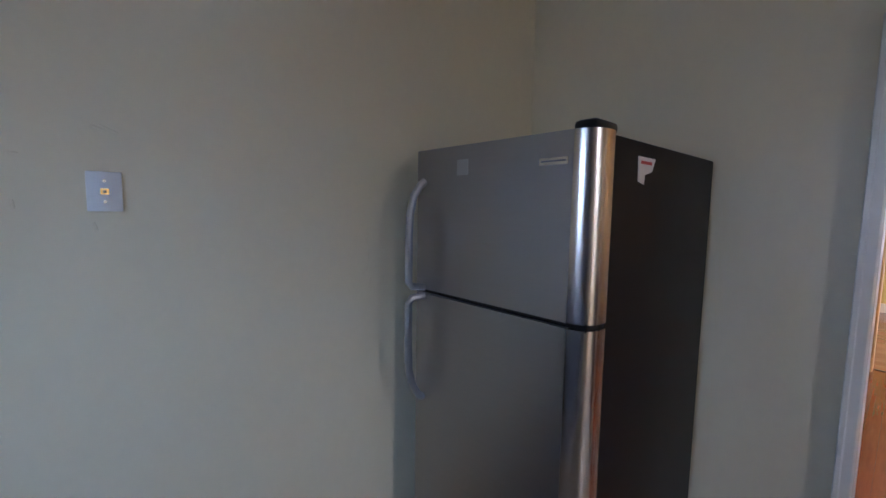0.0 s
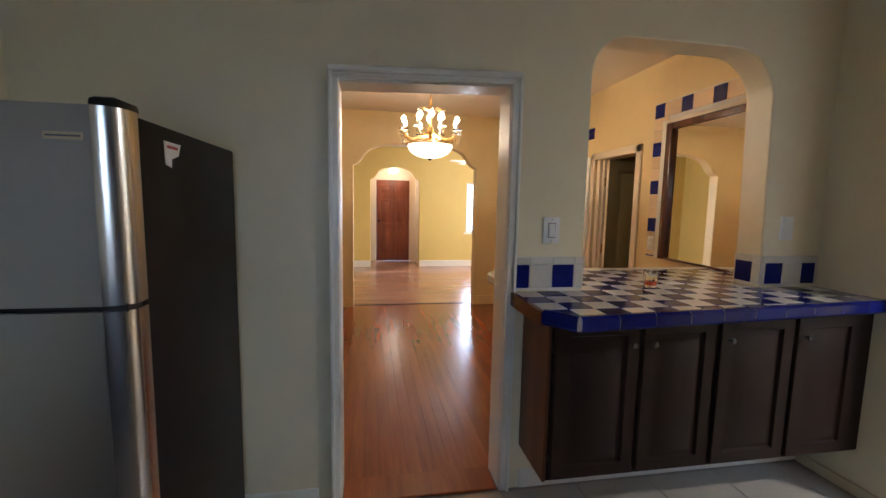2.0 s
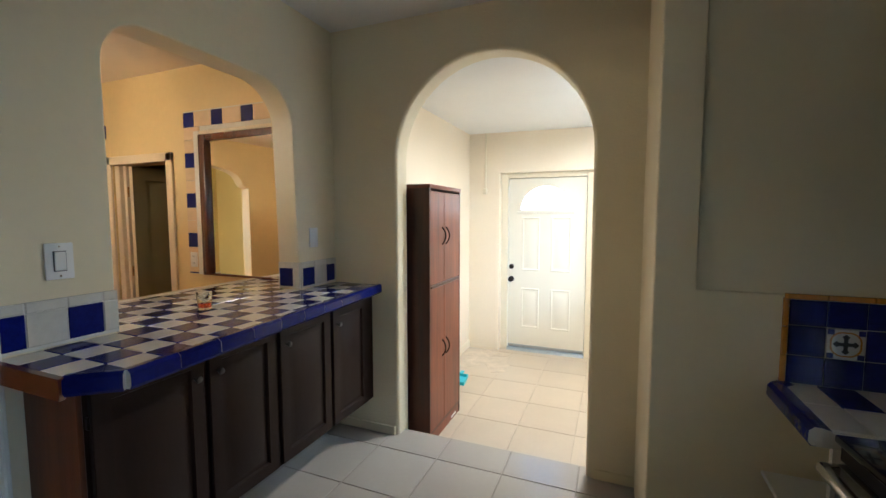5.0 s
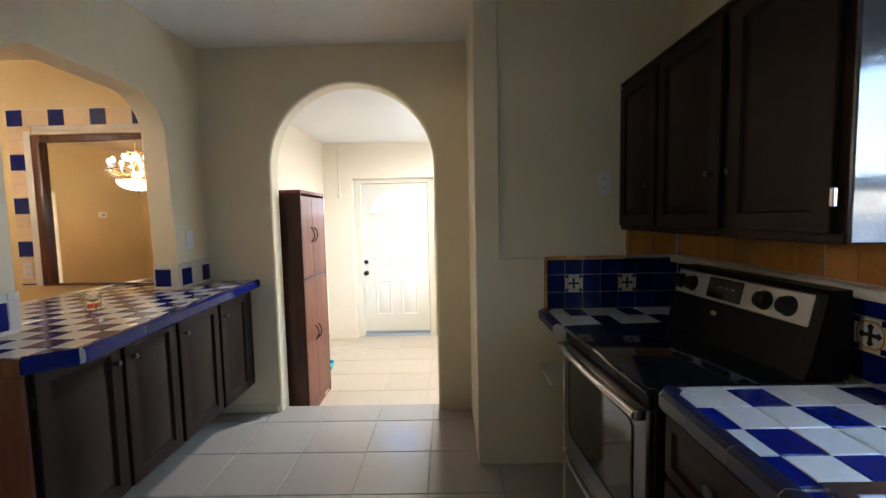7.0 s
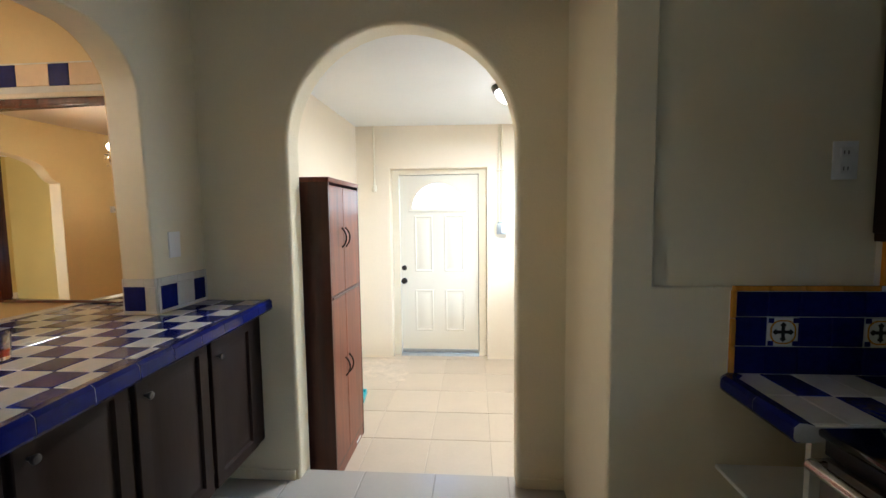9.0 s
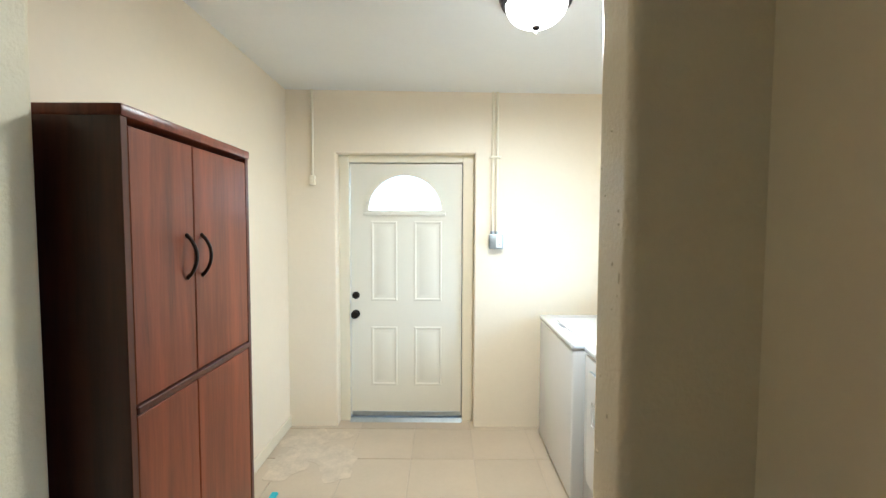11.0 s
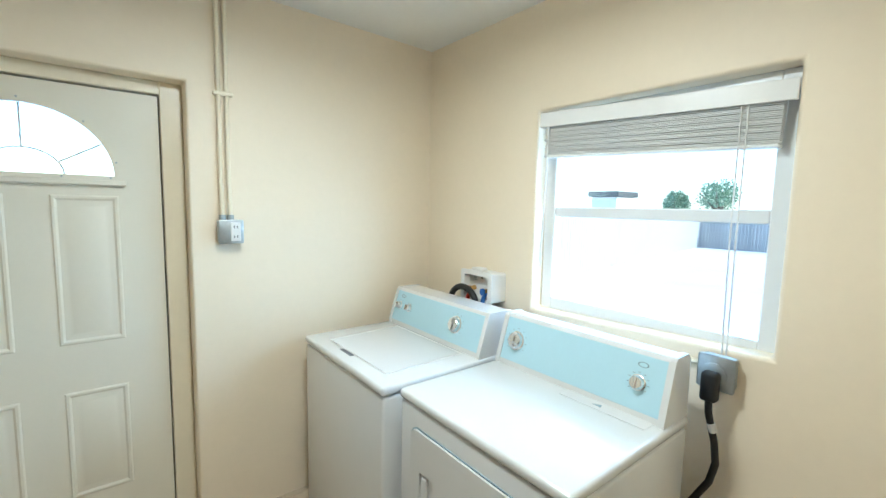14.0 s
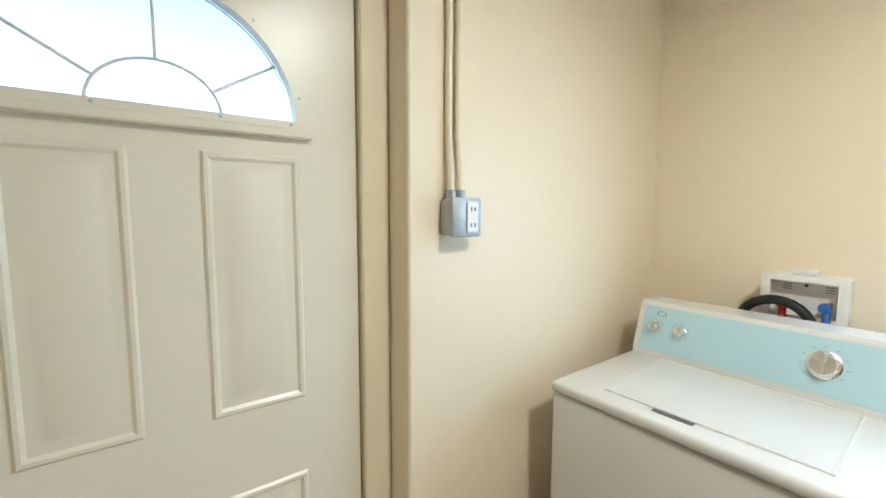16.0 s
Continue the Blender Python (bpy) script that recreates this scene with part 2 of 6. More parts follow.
LAWN = paint("pale_concrete_yard", (0.60, 0.58, 0.53), 0.9, 0.15, 0.4, 0.3, 8)
LEAF = paint("sunlit_leaves", (0.22, 0.32, 0.20), 0.6, 0.3, 6, 0.0, 60)
BARK = paint("grey_bark", (0.18, 0.14, 0.10), 0.9, 0.2, 6, 0.4, 30, stretch=(1, 1, 0.2))
CRYSTAL = glassy("crystal_drop", (1.0, 0.98, 0.94))
STUCCO = paint("outside_stucco", (0.66, 0.62, 0.54), 0.8, 0.06)
CEMENT = paint("cement_dust_stain", (0.56, 0.475, 0.36), 0.9, 0.2, 9, 0.2, 60)
OAK.node_tree.nodes["Principled BSDF"].inputs["Coat Roughness"].default_value = 0.24
for node in OAK.node_tree.nodes:
    if node.bl_idname == "ShaderNodeBump":
        node.inputs["Strength"].default_value = 0.015
for dull in (BLACK_ENAMEL, DARK_CAB, BLUE, BLACK, FRIDGE_SIDE):
    dull.node_tree.nodes["Principled BSDF"].inputs["Specular IOR Level"].default_value = 0.2

# ---- building helpers ----
ORG = {}


def box(bm, x0, x1, y0, y1, z0, z1, bev=0.0, seg=1):
    vs = bmesh.ops.create_cube(bm, size=1.0)["verts"]
    for v in vs:
        v.co = Vector((x0 + (v.co.x + 0.5) * (x1 - x0), y0 + (v.co.y + 0.5) * (y1 - y0), z0 + (v.co.z + 0.5) * (z1 - z0)))
    if bev:
        bmesh.ops.bevel(bm, geom=list({e for v in vs for e in v.link_edges}), offset=bev, segments=seg, affect="EDGES", profile=0.5)
    return bm


def B(*a, **k):
    return box(bmesh.new(), *a, **k)


def spot(axis, a, u, v):
    return {"x": (a, u, v), "y": (u, a, v), "z": (u, v, a)}[axis]


def prism(bm, axis, a0, a1, outer, holes=()):
    """A slab across an axis with the outline outer, and holes through it."""
    for a in (a0, a1):
        edges = []
        for loop in (outer, *holes):
            vs = [bm.verts.new(spot(axis, a, u, v)) for u, v in loop]
            edges += [bm.edges.new((vs[i - 1], vs[i])) for i in range(len(vs))]
        bmesh.ops.triangle_fill(bm, use_beauty=True, use_dissolve=False, edges=edges)
    for loop in (outer, *holes):
        n = len(loop)
        for i in range(n):
            (u0, v0), (u1, v1) = loop[i - 1], loop[i]
            bm.faces.new([bm.verts.new(spot(axis, *q)) for q in ((a0, u0, v0), (a0, u1, v1), (a1, u1, v1), (a1, u0, v0))])
    bmesh.ops.remove_doubles(bm, verts=bm.verts, dist=1e-5)
    bmesh.ops.dissolve_limit(bm, angle_limit=0.001, verts=bm.verts, edges=bm.edges)
    bmesh.ops.recalc_face_normals(bm, faces=bm.faces)
    return bm


def rect(u0, u1, v0, v1):
    return [(u0, v0), (u1, v0), (u1, v1), (u0, v1)]


def arch(u0, u1, z0, zs, zt, n=20):
    """An opening with a half-ellipse on top."""
    c, r = (u0 + u1) / 2, (u1 - u0) / 2
    return [(u0, z0), (u1, z0)] + [(c + r * math.cos(math.pi * i / n), zs + (zt - zs) * math.sin(math.pi * i / n)) for i in range(n + 1)]


def cyl(bm, p0, p1, r0, r1=None, n=16):
    p0, p1 = Vector(p0), Vector(p1)
    d = p1 - p0
    m = Matrix.Translation((p0 + p1) / 2) @ d.to_track_quat("Z", "Y").to_matrix().to_4x4()
    bmesh.ops.create_cone(bm, cap_ends=True, segments=n, radius1=r0, radius2=r0 if r1 is None else r1, depth=d.length, matrix=m)
    return bm


def tube(bm, pts, r, n=10):
    """A round bar along a line of points."""
    pts = [Vector(p) for p in pts]
    rings, up = [], Vector((0.123, 0.456, 0.88)).normalized()
    for i, p in enumerate(pts):
        d = (pts[min(i + 1, len(pts) - 1)] - pts[max(i - 1, 0)]).normalized()
        a = d.cross(up).normalized()
        up = a.cross(d).normalized()
        rad = r[i] if isinstance(r, (list, tuple)) else r
        rings.append([bm.verts.new(p + rad * (math.cos(2 * math.pi * k / n) * a + math.sin(2 * math.pi * k / n) * up)) for k in range(n)])
    for q0, q1 in zip(rings, rings[1:]):
        for k in range(n):
            bm.faces.new((q0[k - 1], q0[k], q1[k], q1[k - 1]))
    bm.faces.new(rings[0])
    bm.faces.new(rings[-1])
    bmesh.ops.recalc_face_normals(bm, faces=bm.faces)
    return bm


def arc(fn, n=12):
    return [fn(i / n) for i in range(n + 1)]


def lathe(bm, profile, place=(0, 0, 0), turn=None, n=24):
    """A profile of (radius, height) spun round z, then turned and placed."""
    m = Matrix.Translation(place) @ (turn or Matrix.Identity(4))
    rings = []
    for r, h in profile:
        rings.append([bm.verts.new(m @ Vector((max(r, 1e-4) * math.cos(2 * math.pi * k / n), max(r, 1e-4) * math.sin(2 * math.pi * k / n), h))) for k in range(n)])
    for q0, q1 in zip(rings, rings[1:]):
        for k in range(n):
            bm.faces.new((q0[k - 1], q0[k], q1[k], q1[k - 1]))
    bm.faces.new(rings[0])
    bm.faces.new(rings[-1])
    bmesh.ops.recalc_face_normals(bm, faces=bm.faces)
    return bm


def mesh_of(name, bm, material, shift=(0, 0, 0), sharp=32):
    for f in bm.faces:
        f.smooth = True
    for e in bm.edges:
        if len(e.link_faces) == 2 and e.calc_face_angle(0) > radians(sharp):
            e.smooth = False
    me = bpy.data.meshes.new(name)
    if any(shift):
        bmesh.ops.translate(bm, verts=bm.verts, vec=-Vector(shift))
    bm.to_mesh(me)
    bm.free()
    me.materials.append(material)
    return me


def part(name, bm, material, parent, label=""):
    """One mesh under a thing or a part; drawn in the world's metres."""
    ob = new(name, mesh_of(name, bm, material, ORG[parent]))
    ob.parent = parent
    ORG[ob] = ORG[parent]
    return tagged(ob, label)


def thing(name, base, label, category, group="", kind=""):
    ob = new(name)
    ob.empty_display_size = 0.1
    ob.location = base
    ORG[ob] = Vector(base)
    return tagged(ob, label, category, group, kind)


def solid(name, bm, material, label="", category="", kind="", round_edges=0.0, steps=2):
    """A thing of a single mesh, or a piece of the setting."""
    ob = new(name, mesh_of(name, bm, material))
    ORG[ob] = Vector((0, 0, 0))
    if round_edges:
        mod = ob.modifiers.new("rounded", "BEVEL")
        mod.width, mod.segments, mod.limit_method, mod.angle_limit = round_edges, steps, "ANGLE", radians(50)
        mod.harden_normals = True
    return tagged(ob, label, category, "", kind)


def wall(name, axis, a0, a1, outer, holes, material, label, round_edges=0.008, steps=2):
    return solid(name, prism(bmesh.new(), axis, a0, a1, outer, holes), material, label, "wall", "structure", round_edges, steps)


def clip(poly, convex):
    """The part of a polygon inside a convex one (both counter-clockwise)."""
    out = poly
    for i in range(len(convex)):
        (ax, ay), (bx, by) = convex[i - 1], convex[i]
        src, out = out, []
        side = lambda p: (bx - ax) * (p[1] - ay) - (by - ay) * (p[0] - ax)
        for k in range(len(src)):
            p, q = src[k - 1], src[k]
            sp, sq = side(p), side(q)
            if (sp >= 0) != (sq >= 0):
                f = sp / (sp - sq)
                out.append((p[0] + f * (q[0] - p[0]), p[1] + f * (q[1] - p[1])))
            if sq >= 0:
                out.append(q)
        if len(out) < 3:
            return []
    return out


def area(p):
    return abs(sum(p[i - 1][0] * p[i][1] - p[i][0] * p[i - 1][1] for i in range(len(p)))) / 2


def tile_prism(poly, axis, a0, a1, bev):
    """One flat piece with softened upper edges."""
    c = (sum(p[0] for p in poly) / len(poly), sum(p[1] for p in poly) / len(poly))
    bm = bmesh.new()
    inset = [(p[0] + (c[0] - p[0]) * min(1, 1.3 * bev / max(1e-6, math.dist(p, c))), p[1] + (c[1] - p[1]) * min(1, 1.3 * bev / max(1e-6, math.dist(p, c)))) for p in poly]
    step = bev if a1 > a0 else -bev
    rings = [[bm.verts.new(spot(axis, a, *q)) for q in ring] for a, ring in ((a0, poly), (a1 - step, poly), (a1, inset))]
    n = len(poly)
    for q0, q1 in zip(rings, rings[1:]):
        for k in range(n):
            bm.faces.new((q0[k - 1], q0[k], q1[k], q1[k - 1]))
    bm.faces.new(rings[-1])
    bmesh.ops.recalc_face_normals(bm, faces=bm.faces)
    return bm


def lay(parent, name, region, axis, a0, a1, u0, v0, du, dv, gap, choose, bev=0.002, stagger=0.0):
    """Tiles on a grid, cut to a convex region. choose(i, j) gives the material, or None. Whole tiles share a mesh."""
    us, vs = [p[0] for p in region], [p[1] for p in region]
    shared = {}
    for j in range(math.floor((min(vs) - v0) / dv), math.ceil((max(vs) - v0) / dv)):
        off = stagger * (j % 2) * du
        for i in range(math.floor((min(us) - u0 - off) / du), math.ceil((max(us) - u0 - off) / du)):
            material = choose(i, j)
            if material is None:
                continue
            a, b = u0 + off + i * du, v0 + j * dv
            cell = rect(a + gap / 2, a + du - gap / 2, b + gap / 2, b + dv - gap / 2)
            poly = clip(cell, region)
            if len(poly) < 3 or area(poly) < 0.06 * du * dv:
                continue
            whole = abs(area(poly) - area(cell)) < 1e-7
            centre = (a + du / 2, b + dv / 2)
            local = [(p[0] - centre[0], p[1] - centre[1]) for p in poly]
            if whole and material.name in shared:
                me = shared[material.name]
            else:
                me = mesh_of(name, tile_prism(local, axis, a0, a1, bev), material, sharp=20)
                if whole:
                    shared[material.name] = me
            ob = new(name, me)
            ob.location = Vector(spot(axis, 0, *centre)) - ORG[parent]
            ob.parent = parent


# ---- the structure ----
KX0, KX1, KY0, KY1, KZ = -1.40, 1.70, -2.362, 1.457, 2.72
LX0, LX1, LY0, LY1, LZ0, LZ1 = -1.289, 1.552, -4.875, -2.515, -0.16, 2.48
DX0, DX1, DY0, DY1, DZ = 1.86, 5.55, -2.28, 1.80, 2.64
VX0, VX1, VY0, VY1 = 5.72, 9.15, -3.40, 2.30
OUT = 0.22

# kitchen
pt = [(-2.002, 1.0), (-0.955, 1.0)]
pt += [(-0.955 - 0.17 * (1 - math.cos(a)), 2.07 + 0.185 * math.sin(a)) for a in [math.pi / 2 * i / 8 for i in range(9)]]
pt += [(-1.72 - 0.25 * math.sin(a), 2.005 + 0.25 * math.cos(a)) for a in [math.pi / 2 * i / 10 for i in range(11)]]
wall("wall_kitchen_east", "x", KX1, DX0, [(LY1 - 0.08, -0.05), (-0.575, -0.05), (-0.575, 2.008), (0.245, 1.985), (0.245, -0.05), (KY1 + 0.15, -0.05), (KY1 + 0.15, 2.9), (LY1 - 0.08, 2.9)], [pt], KITCHEN_WALL, "cream plaster wall with a doorway and a serving hatch", 0.014)
wall("wall_kitchen_south", "y", LY1, KY0, [(LX0 - OUT, -0.4), (0.002, -0.4), *[(0.604 - 0.602 * math.cos(math.pi * i / 26), 1.85 + 0.60 * math.sin(math.pi * i / 26)) for i in range(27)], (1.206, -0.4), (KX1 + 0.08, -0.4), (KX1 + 0.08, 2.9), (LX0 - OUT, 2.9)], [], ROUGH_PLASTER, "cream plaster wall with a round-headed arch", 0.022, 4)
wall("wall_kitchen_north", "y", KY1, KY1 + 0.15, rect(KX0 - OUT, KX1 + 0.08, -0.3, 2.9), [], KITCHEN_WALL, "plain cream plaster wall with patched spots")
wall("wall_kitchen_west", "x", KX0 - OUT, KX0, rect(KY0 - 0.08, KY1 + 0.08, -0.3, 2.9), [rect(-0.10, 0.70, 1.12, 1.98)], KITCHEN_WALL, "cream plaster wall with a window over the sink")
wall("wall_nook", "y", KY0 - 0.05, -1.655, rect(KX0 - 0.05, -0.25, -0.02, 2.78), [], KITCHEN_WALL, "cream plaster chimney breast beside the stove", 0.02)
solid("wall_nook_plaster", prism(bmesh.new(), "y", -1.66, -1.638, [(KX0 + 0.002, 0.0), (-0.248, 0.0), (-0.248, 2.719), (-0.388, 2.719), (-0.388, 1.225), (KX0 + 0.002, 1.225)]), KITCHEN_WALL, "raised plaster band round a recessed panel", "wall", "structure", 0.008)
solid("ceiling_kitchen", B(KX0 - 0.1, KX1 + 0.1, KY0 - 0.1, KY1 + 0.1, KZ, KZ + 0.12), CEIL, "white painted ceiling", "ceiling", "structure")
kitchen_floor = solid("floor_kitchen", B(KX0 - 0.1, KX1 + 0.003, -2.459, KY1 + 0.1, -0.20, -0.004), GROUT, "beige square floor tiles with dark grout", "floor", "structure")
for n, (x0, x1, y0, y1) in enumerate(((1.685, 1.70, 0.33, 1.457), (1.685, 1.70, -2.362, -0.66), (1.23, 1.685, -2.362, -2.347), (-0.25, -0.03, -2.362, -2.350))):
    solid("baseboard_kitchen_%d" % (n + 1), B(x0, x1, y0, y1, 0.0, 0.10 if n < 2 else 0.06, bev=0.004), TRIM if n < 2 else KITCHEN_WALL, "painted wooden baseboard", "baseboard", "structure")

# doorway trim between kitchen and dining room
trim = thing("door_trim", (1.69, -0.165, 0), "stepped off-white door casing round an open doorway", "door trim", kind="structure")
def rise(bm):
    """The old door head climbs a little towards the hatch."""
    for v in bm.verts:
        if v.co.z > 1.5:
            v.co.z += 0.028 * (0.26 - v.co.y) / 0.86
    return bm


for nm, y0, y1 in (("jamb_casing", 0.225, 0.267), ("jamb_casing", -0.602, -0.555)):
    inner = y0 if y0 > 0 else y1
    outer_y = y1 if y0 > 0 else y0
    bm = B(1.676, 1.701, min(inner, outer_y), max(inner, outer_y), 0, 2.012, bev=0.004)
    box(bm, 1.668, 1.68, min(outer_y, outer_y + (0.016 if y0 < 0 else -0.016)), max(outer_y, outer_y + (0.016 if y0 < 0 else -0.016)), 0, 2.012, bev=0.003)
    part(nm, rise(bm) if y0 < 0 else bm, TRIM, trim)
bm = B(1.676, 1.701, -0.602, 0.267, 1.968, 2.012, bev=0.004)
box(bm, 1.664, 1.70, -0.603, 0.268, 1.998, 2.022, bev=0.006)
box(bm, 1.670, 1.70, -0.602, 0.267, 1.984, 1.994, bev=0.003)
part("head_casing", rise(bm), TRIM, trim)
part("jamb_lining", B(1.70, 1.87, 0.222, 0.246, 0, 1.97, bev=0.003), TRIM, trim)
part("jamb_lining", B(1.70, 1.87, -0.576, -0.552, 0, 1.992, bev=0.003), TRIM, trim)
part("head_lining", rise(B(1.701, 1.871, -0.580, 0.250, 1.962, 1.986, bev=0.003)), TRIM, trim)
part("threshold", B(1.69, 1.87, -0.55, 0.22, -0.003, 0.012, bev=0.005), OAK, trim, "worn oak threshold strip")

# laundry room
wall("wall_laundry_south", "y", LY0 - OUT, LY0, [(LX0 - OUT, -0.4), (0.090, -0.4), (0.090, 2.0), (1.172, 2.0), (1.172, -0.4), (LX1 + OUT, -0.4), (LX1 + OUT, 2.7), (LX0 - OUT, 2.7)], [], LAUNDRY_WALL, "cream plaster wall with a deep door recess", 0.012)
wall("wall_laundry_west", "x", LX0 - OUT, LX0, rect(LY0 - 0.1, LY1 + 0.08, -0.4, 2.7), [[(-3.985, 0.955), (-2.985, 0.990), (-2.985, 1.93), (-3.985, 1.93)]], LAUNDRY_WALL, "cream plaster wall with a deep-set window", 0.016)
wall("wall_laundry_east", "x", LX1, LX1 + OUT, rect(LY0 - 0.1, LY1 + 0.08, -0.4, 2.7), [], LAUNDRY_WALL, "plain cream plaster wall")
solid("wall_laundry_north", B(LX0, -0.03, LY1 - 0.006, LY1 + 0.01, -0.3, 2.6), LAUNDRY_WALL, "cream plaster wall", "wall", "structure")
solid("wall_laundry_north_return", B(1.225, LX1, LY1 - 0.006, LY1 + 0.01, -0.3, 2.6), LAUNDRY_WALL, "cream plaster wall", "wall", "structure")
sag = B(LX0 - 0.1, LX1 + 0.1, LY0 - 0.1, LY1 + 0.02, LZ1, LZ1 + 0.12)
for v in sag.verts:
    v.co.z -= 0.012 * (LX1 - v.co.x)
solid("ceiling_laundry", sag, CEIL, "white painted laundry ceiling", "ceiling", "structure")
laundry_floor = solid("floor_laundry", B(LX0 - 0.1, LX1 + 0.1, LY0 - 0.3, -2.462, LZ0 - 0.2, LZ0 - 0.004), LGROUT, "sandy square floor tiles one step down", "floor", "structure")
solid("step_riser", B(-0.012, 1.206, -2.4635, -2.45, LZ0, -0.006), LTILE, "tiled riser of the step", "step", "structure")
solid("baseboard_laundry", B(1.537, LX1, LY0, -3.2, LZ0, LZ0 + 0.09, bev=0.004), CREAM_TRIM, "cream painted baseboard", "baseboard", "structure")

# dining room
gold = "golden orange plaster wall"
cusp = lambda y0, y1, zs, zt: [(y1, -0.05), (y1, zs), (y1 - 0.05, zs + 0.02), (y1 - 0.10, zs + 0.06), (y1 - 0.14, zs + 0.125)] + [((y0 + y1) / 2 + ((y1 - y0) / 2 - 0.14) * math.cos(math.pi * (0.06 + 0.88 * i / 14)), zs + 0.075 + (zt - zs - 0.075) * math.sin(math.pi * (0.06 + 0.88 * i / 14)) ** 0.75) for i in range(15)] + [(y0 + 0.14, zs + 0.125), (y0 + 0.10, zs + 0.06), (y0 + 0.05, zs + 0.02), (y0, zs), (y0, -0.05)]
wall("wall_dining_east", "x", DX1, VX0, [(DY0 - 0.15, -0.05), *reversed(cusp(-1.375, 0.31, 1.93, 2.24)), (DY1 + 0.15, -0.05), (DY1 + 0.15, 2.8), (DY0 - 0.15, 2.8)], [], DINING_WALL, gold + " with a wide cusped arch", 0.01)
wall("wall_dining_south", "y", DY0 - 0.15, DY0, [(DX0 - 0.08, -0.05), (3.26, -0.05), (3.26, 1.93), (3.97, 1.93), (3.97, -0.05), (DX1 + 0.08, -0.05), (DX1 + 0.08, 2.8), (DX0 - 0.08, 2.8)], [], DINING_WALL, gold + " with a mirror and an open door")
wall("wall_dining_north", "y", DY1, DY1 + 0.15, rect(DX0 - 0.08, DX1 + 0.08, -0.05, 2.8), [], DINING_WALL, gold)
solid("wall_dining_west", prism(bmesh.new(), "x", DX0 - 0.002, DX0 + 0.004, [(DY0, 0.0), (-0.60, 0.0), (-0.60, 2.05), (0.27, 2.05), (0.27, 0.0), (DY1, 0.0), (DY1, DZ), (DY0, DZ)], [[(u + (-0.004 if u < -1.4 else 0.004), z if z < 1.05 else z + 0.004) for u, z in pt]]), DINING_WALL, gold + " round the serving hatch", "wall", "structure")
solid("ceiling_dining", B(DX0 - 0.05, DX1 + 0.05, DY0 - 0.05, DY1 + 0.05, DZ, DZ + 0.12), CEIL_DINING, "cream painted dining ceiling", "ceiling", "structure")
dining_floor = solid("floor_dining", B(DX0 - 0.16, DX1 + 0.10, DY0 - 0.16, DY1 + 0.1, -0.15, -0.008), BLACK, "glossy orange-red oak strip floor", "floor", "structure")
for n, (x0, x1, y0, y1) in enumerate(((DX1 - 0.018, DX1, 0.31, DY1), (DX1 - 0.018, DX1, DY0, -1.375), (4.06, DX1, DY0, DY0 + 0.018))):
    solid("baseboard_dining_%d" % (n + 1), B(x0, x1, y0, y1, 0, 0.13, bev=0.005), DINING_WALL, "gold painted baseboard", "baseboard", "structure")
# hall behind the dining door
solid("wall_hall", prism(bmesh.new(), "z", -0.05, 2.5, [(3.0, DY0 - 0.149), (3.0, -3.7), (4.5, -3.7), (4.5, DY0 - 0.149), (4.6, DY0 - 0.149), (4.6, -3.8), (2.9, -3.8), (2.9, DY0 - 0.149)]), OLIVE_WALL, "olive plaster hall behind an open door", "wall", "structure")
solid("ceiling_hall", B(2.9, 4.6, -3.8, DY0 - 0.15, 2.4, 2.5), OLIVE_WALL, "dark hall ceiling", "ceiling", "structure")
solid("floor_hall", B(2.9, 4.6, -3.8, DY0 - 0.15, -0.1, -0.002), OAK, "oak hall floor", "floor", "structure")

# living room and entrance alcove
yl = "mustard yellow plaster wall"
wall("wall_living_front", "x", VX1, VX1 + 0.18, [(VY0 - 0.2, -0.05), *reversed(cusp(-1.005, 0.075, 1.93, 2.20)), (VY1 + 0.2, -0.05), (VY1 + 0.2, 2.8), (VY0 - 0.2, 2.8)], [rect(-2.65, -2.075, 0.78, 1.90)], LIVING_WALL, yl + " with an arched entrance alcove")
wall("wall_living_north", "y", VY1, VY1 + 0.2, rect(VX0 - 0.08, VX1 + 0.08, -0.05, 2.8), [rect(7.82, 8.00, 0.30, 2.05)], LIVING_WALL, yl)
# The hole is for the added, unseen south window.
wall("wall_living_south", "y", VY0 - 0.2, VY0, rect(VX0 - 0.08, VX1 + 0.08, -0.05, 2.8), [rect(7.0, 7.9, 0.8, 1.9)], LIVING_WALL, yl)
wall("wall_living_west_a", "x", VX0 - 0.01, VX0 + 0.005, [(VY0, -0.03), *reversed(cusp(-1.38, 0.315, 1.93, 2.245)), (VY1, -0.03), (VY1, 2.7), (VY0, 2.7)], [], LIVING_WALL, yl, 0)
wall("wall_living_west_b", "x", VX0 - 0.17, VX0 - 0.012, rect(DY1 + 0.151, VY1 + 0.2, -0.05, 2.8), [], LIVING_WALL, yl, 0)
wall("wall_living_west_c", "x", VX0 - 0.17, VX0 - 0.012, rect(VY0 - 0.2, DY0 - 0.151, -0.05, 2.8), [], LIVING_WALL, yl, 0)
solid("ceiling_living", B(VX0 - 0.1, VX1 + 0.1, VY0 - 0.1, VY1 + 0.1, DZ, DZ + 0.12), CEIL, "white living room ceiling", "ceiling", "structure")
living_floor = solid("floor_living", B(DX1 + 0.10, 10.3, VY0 - 0.1, VY1 + 0.1, -0.15, -0.008), BLACK, "pale worn oak strip floor", "floor", "structure")
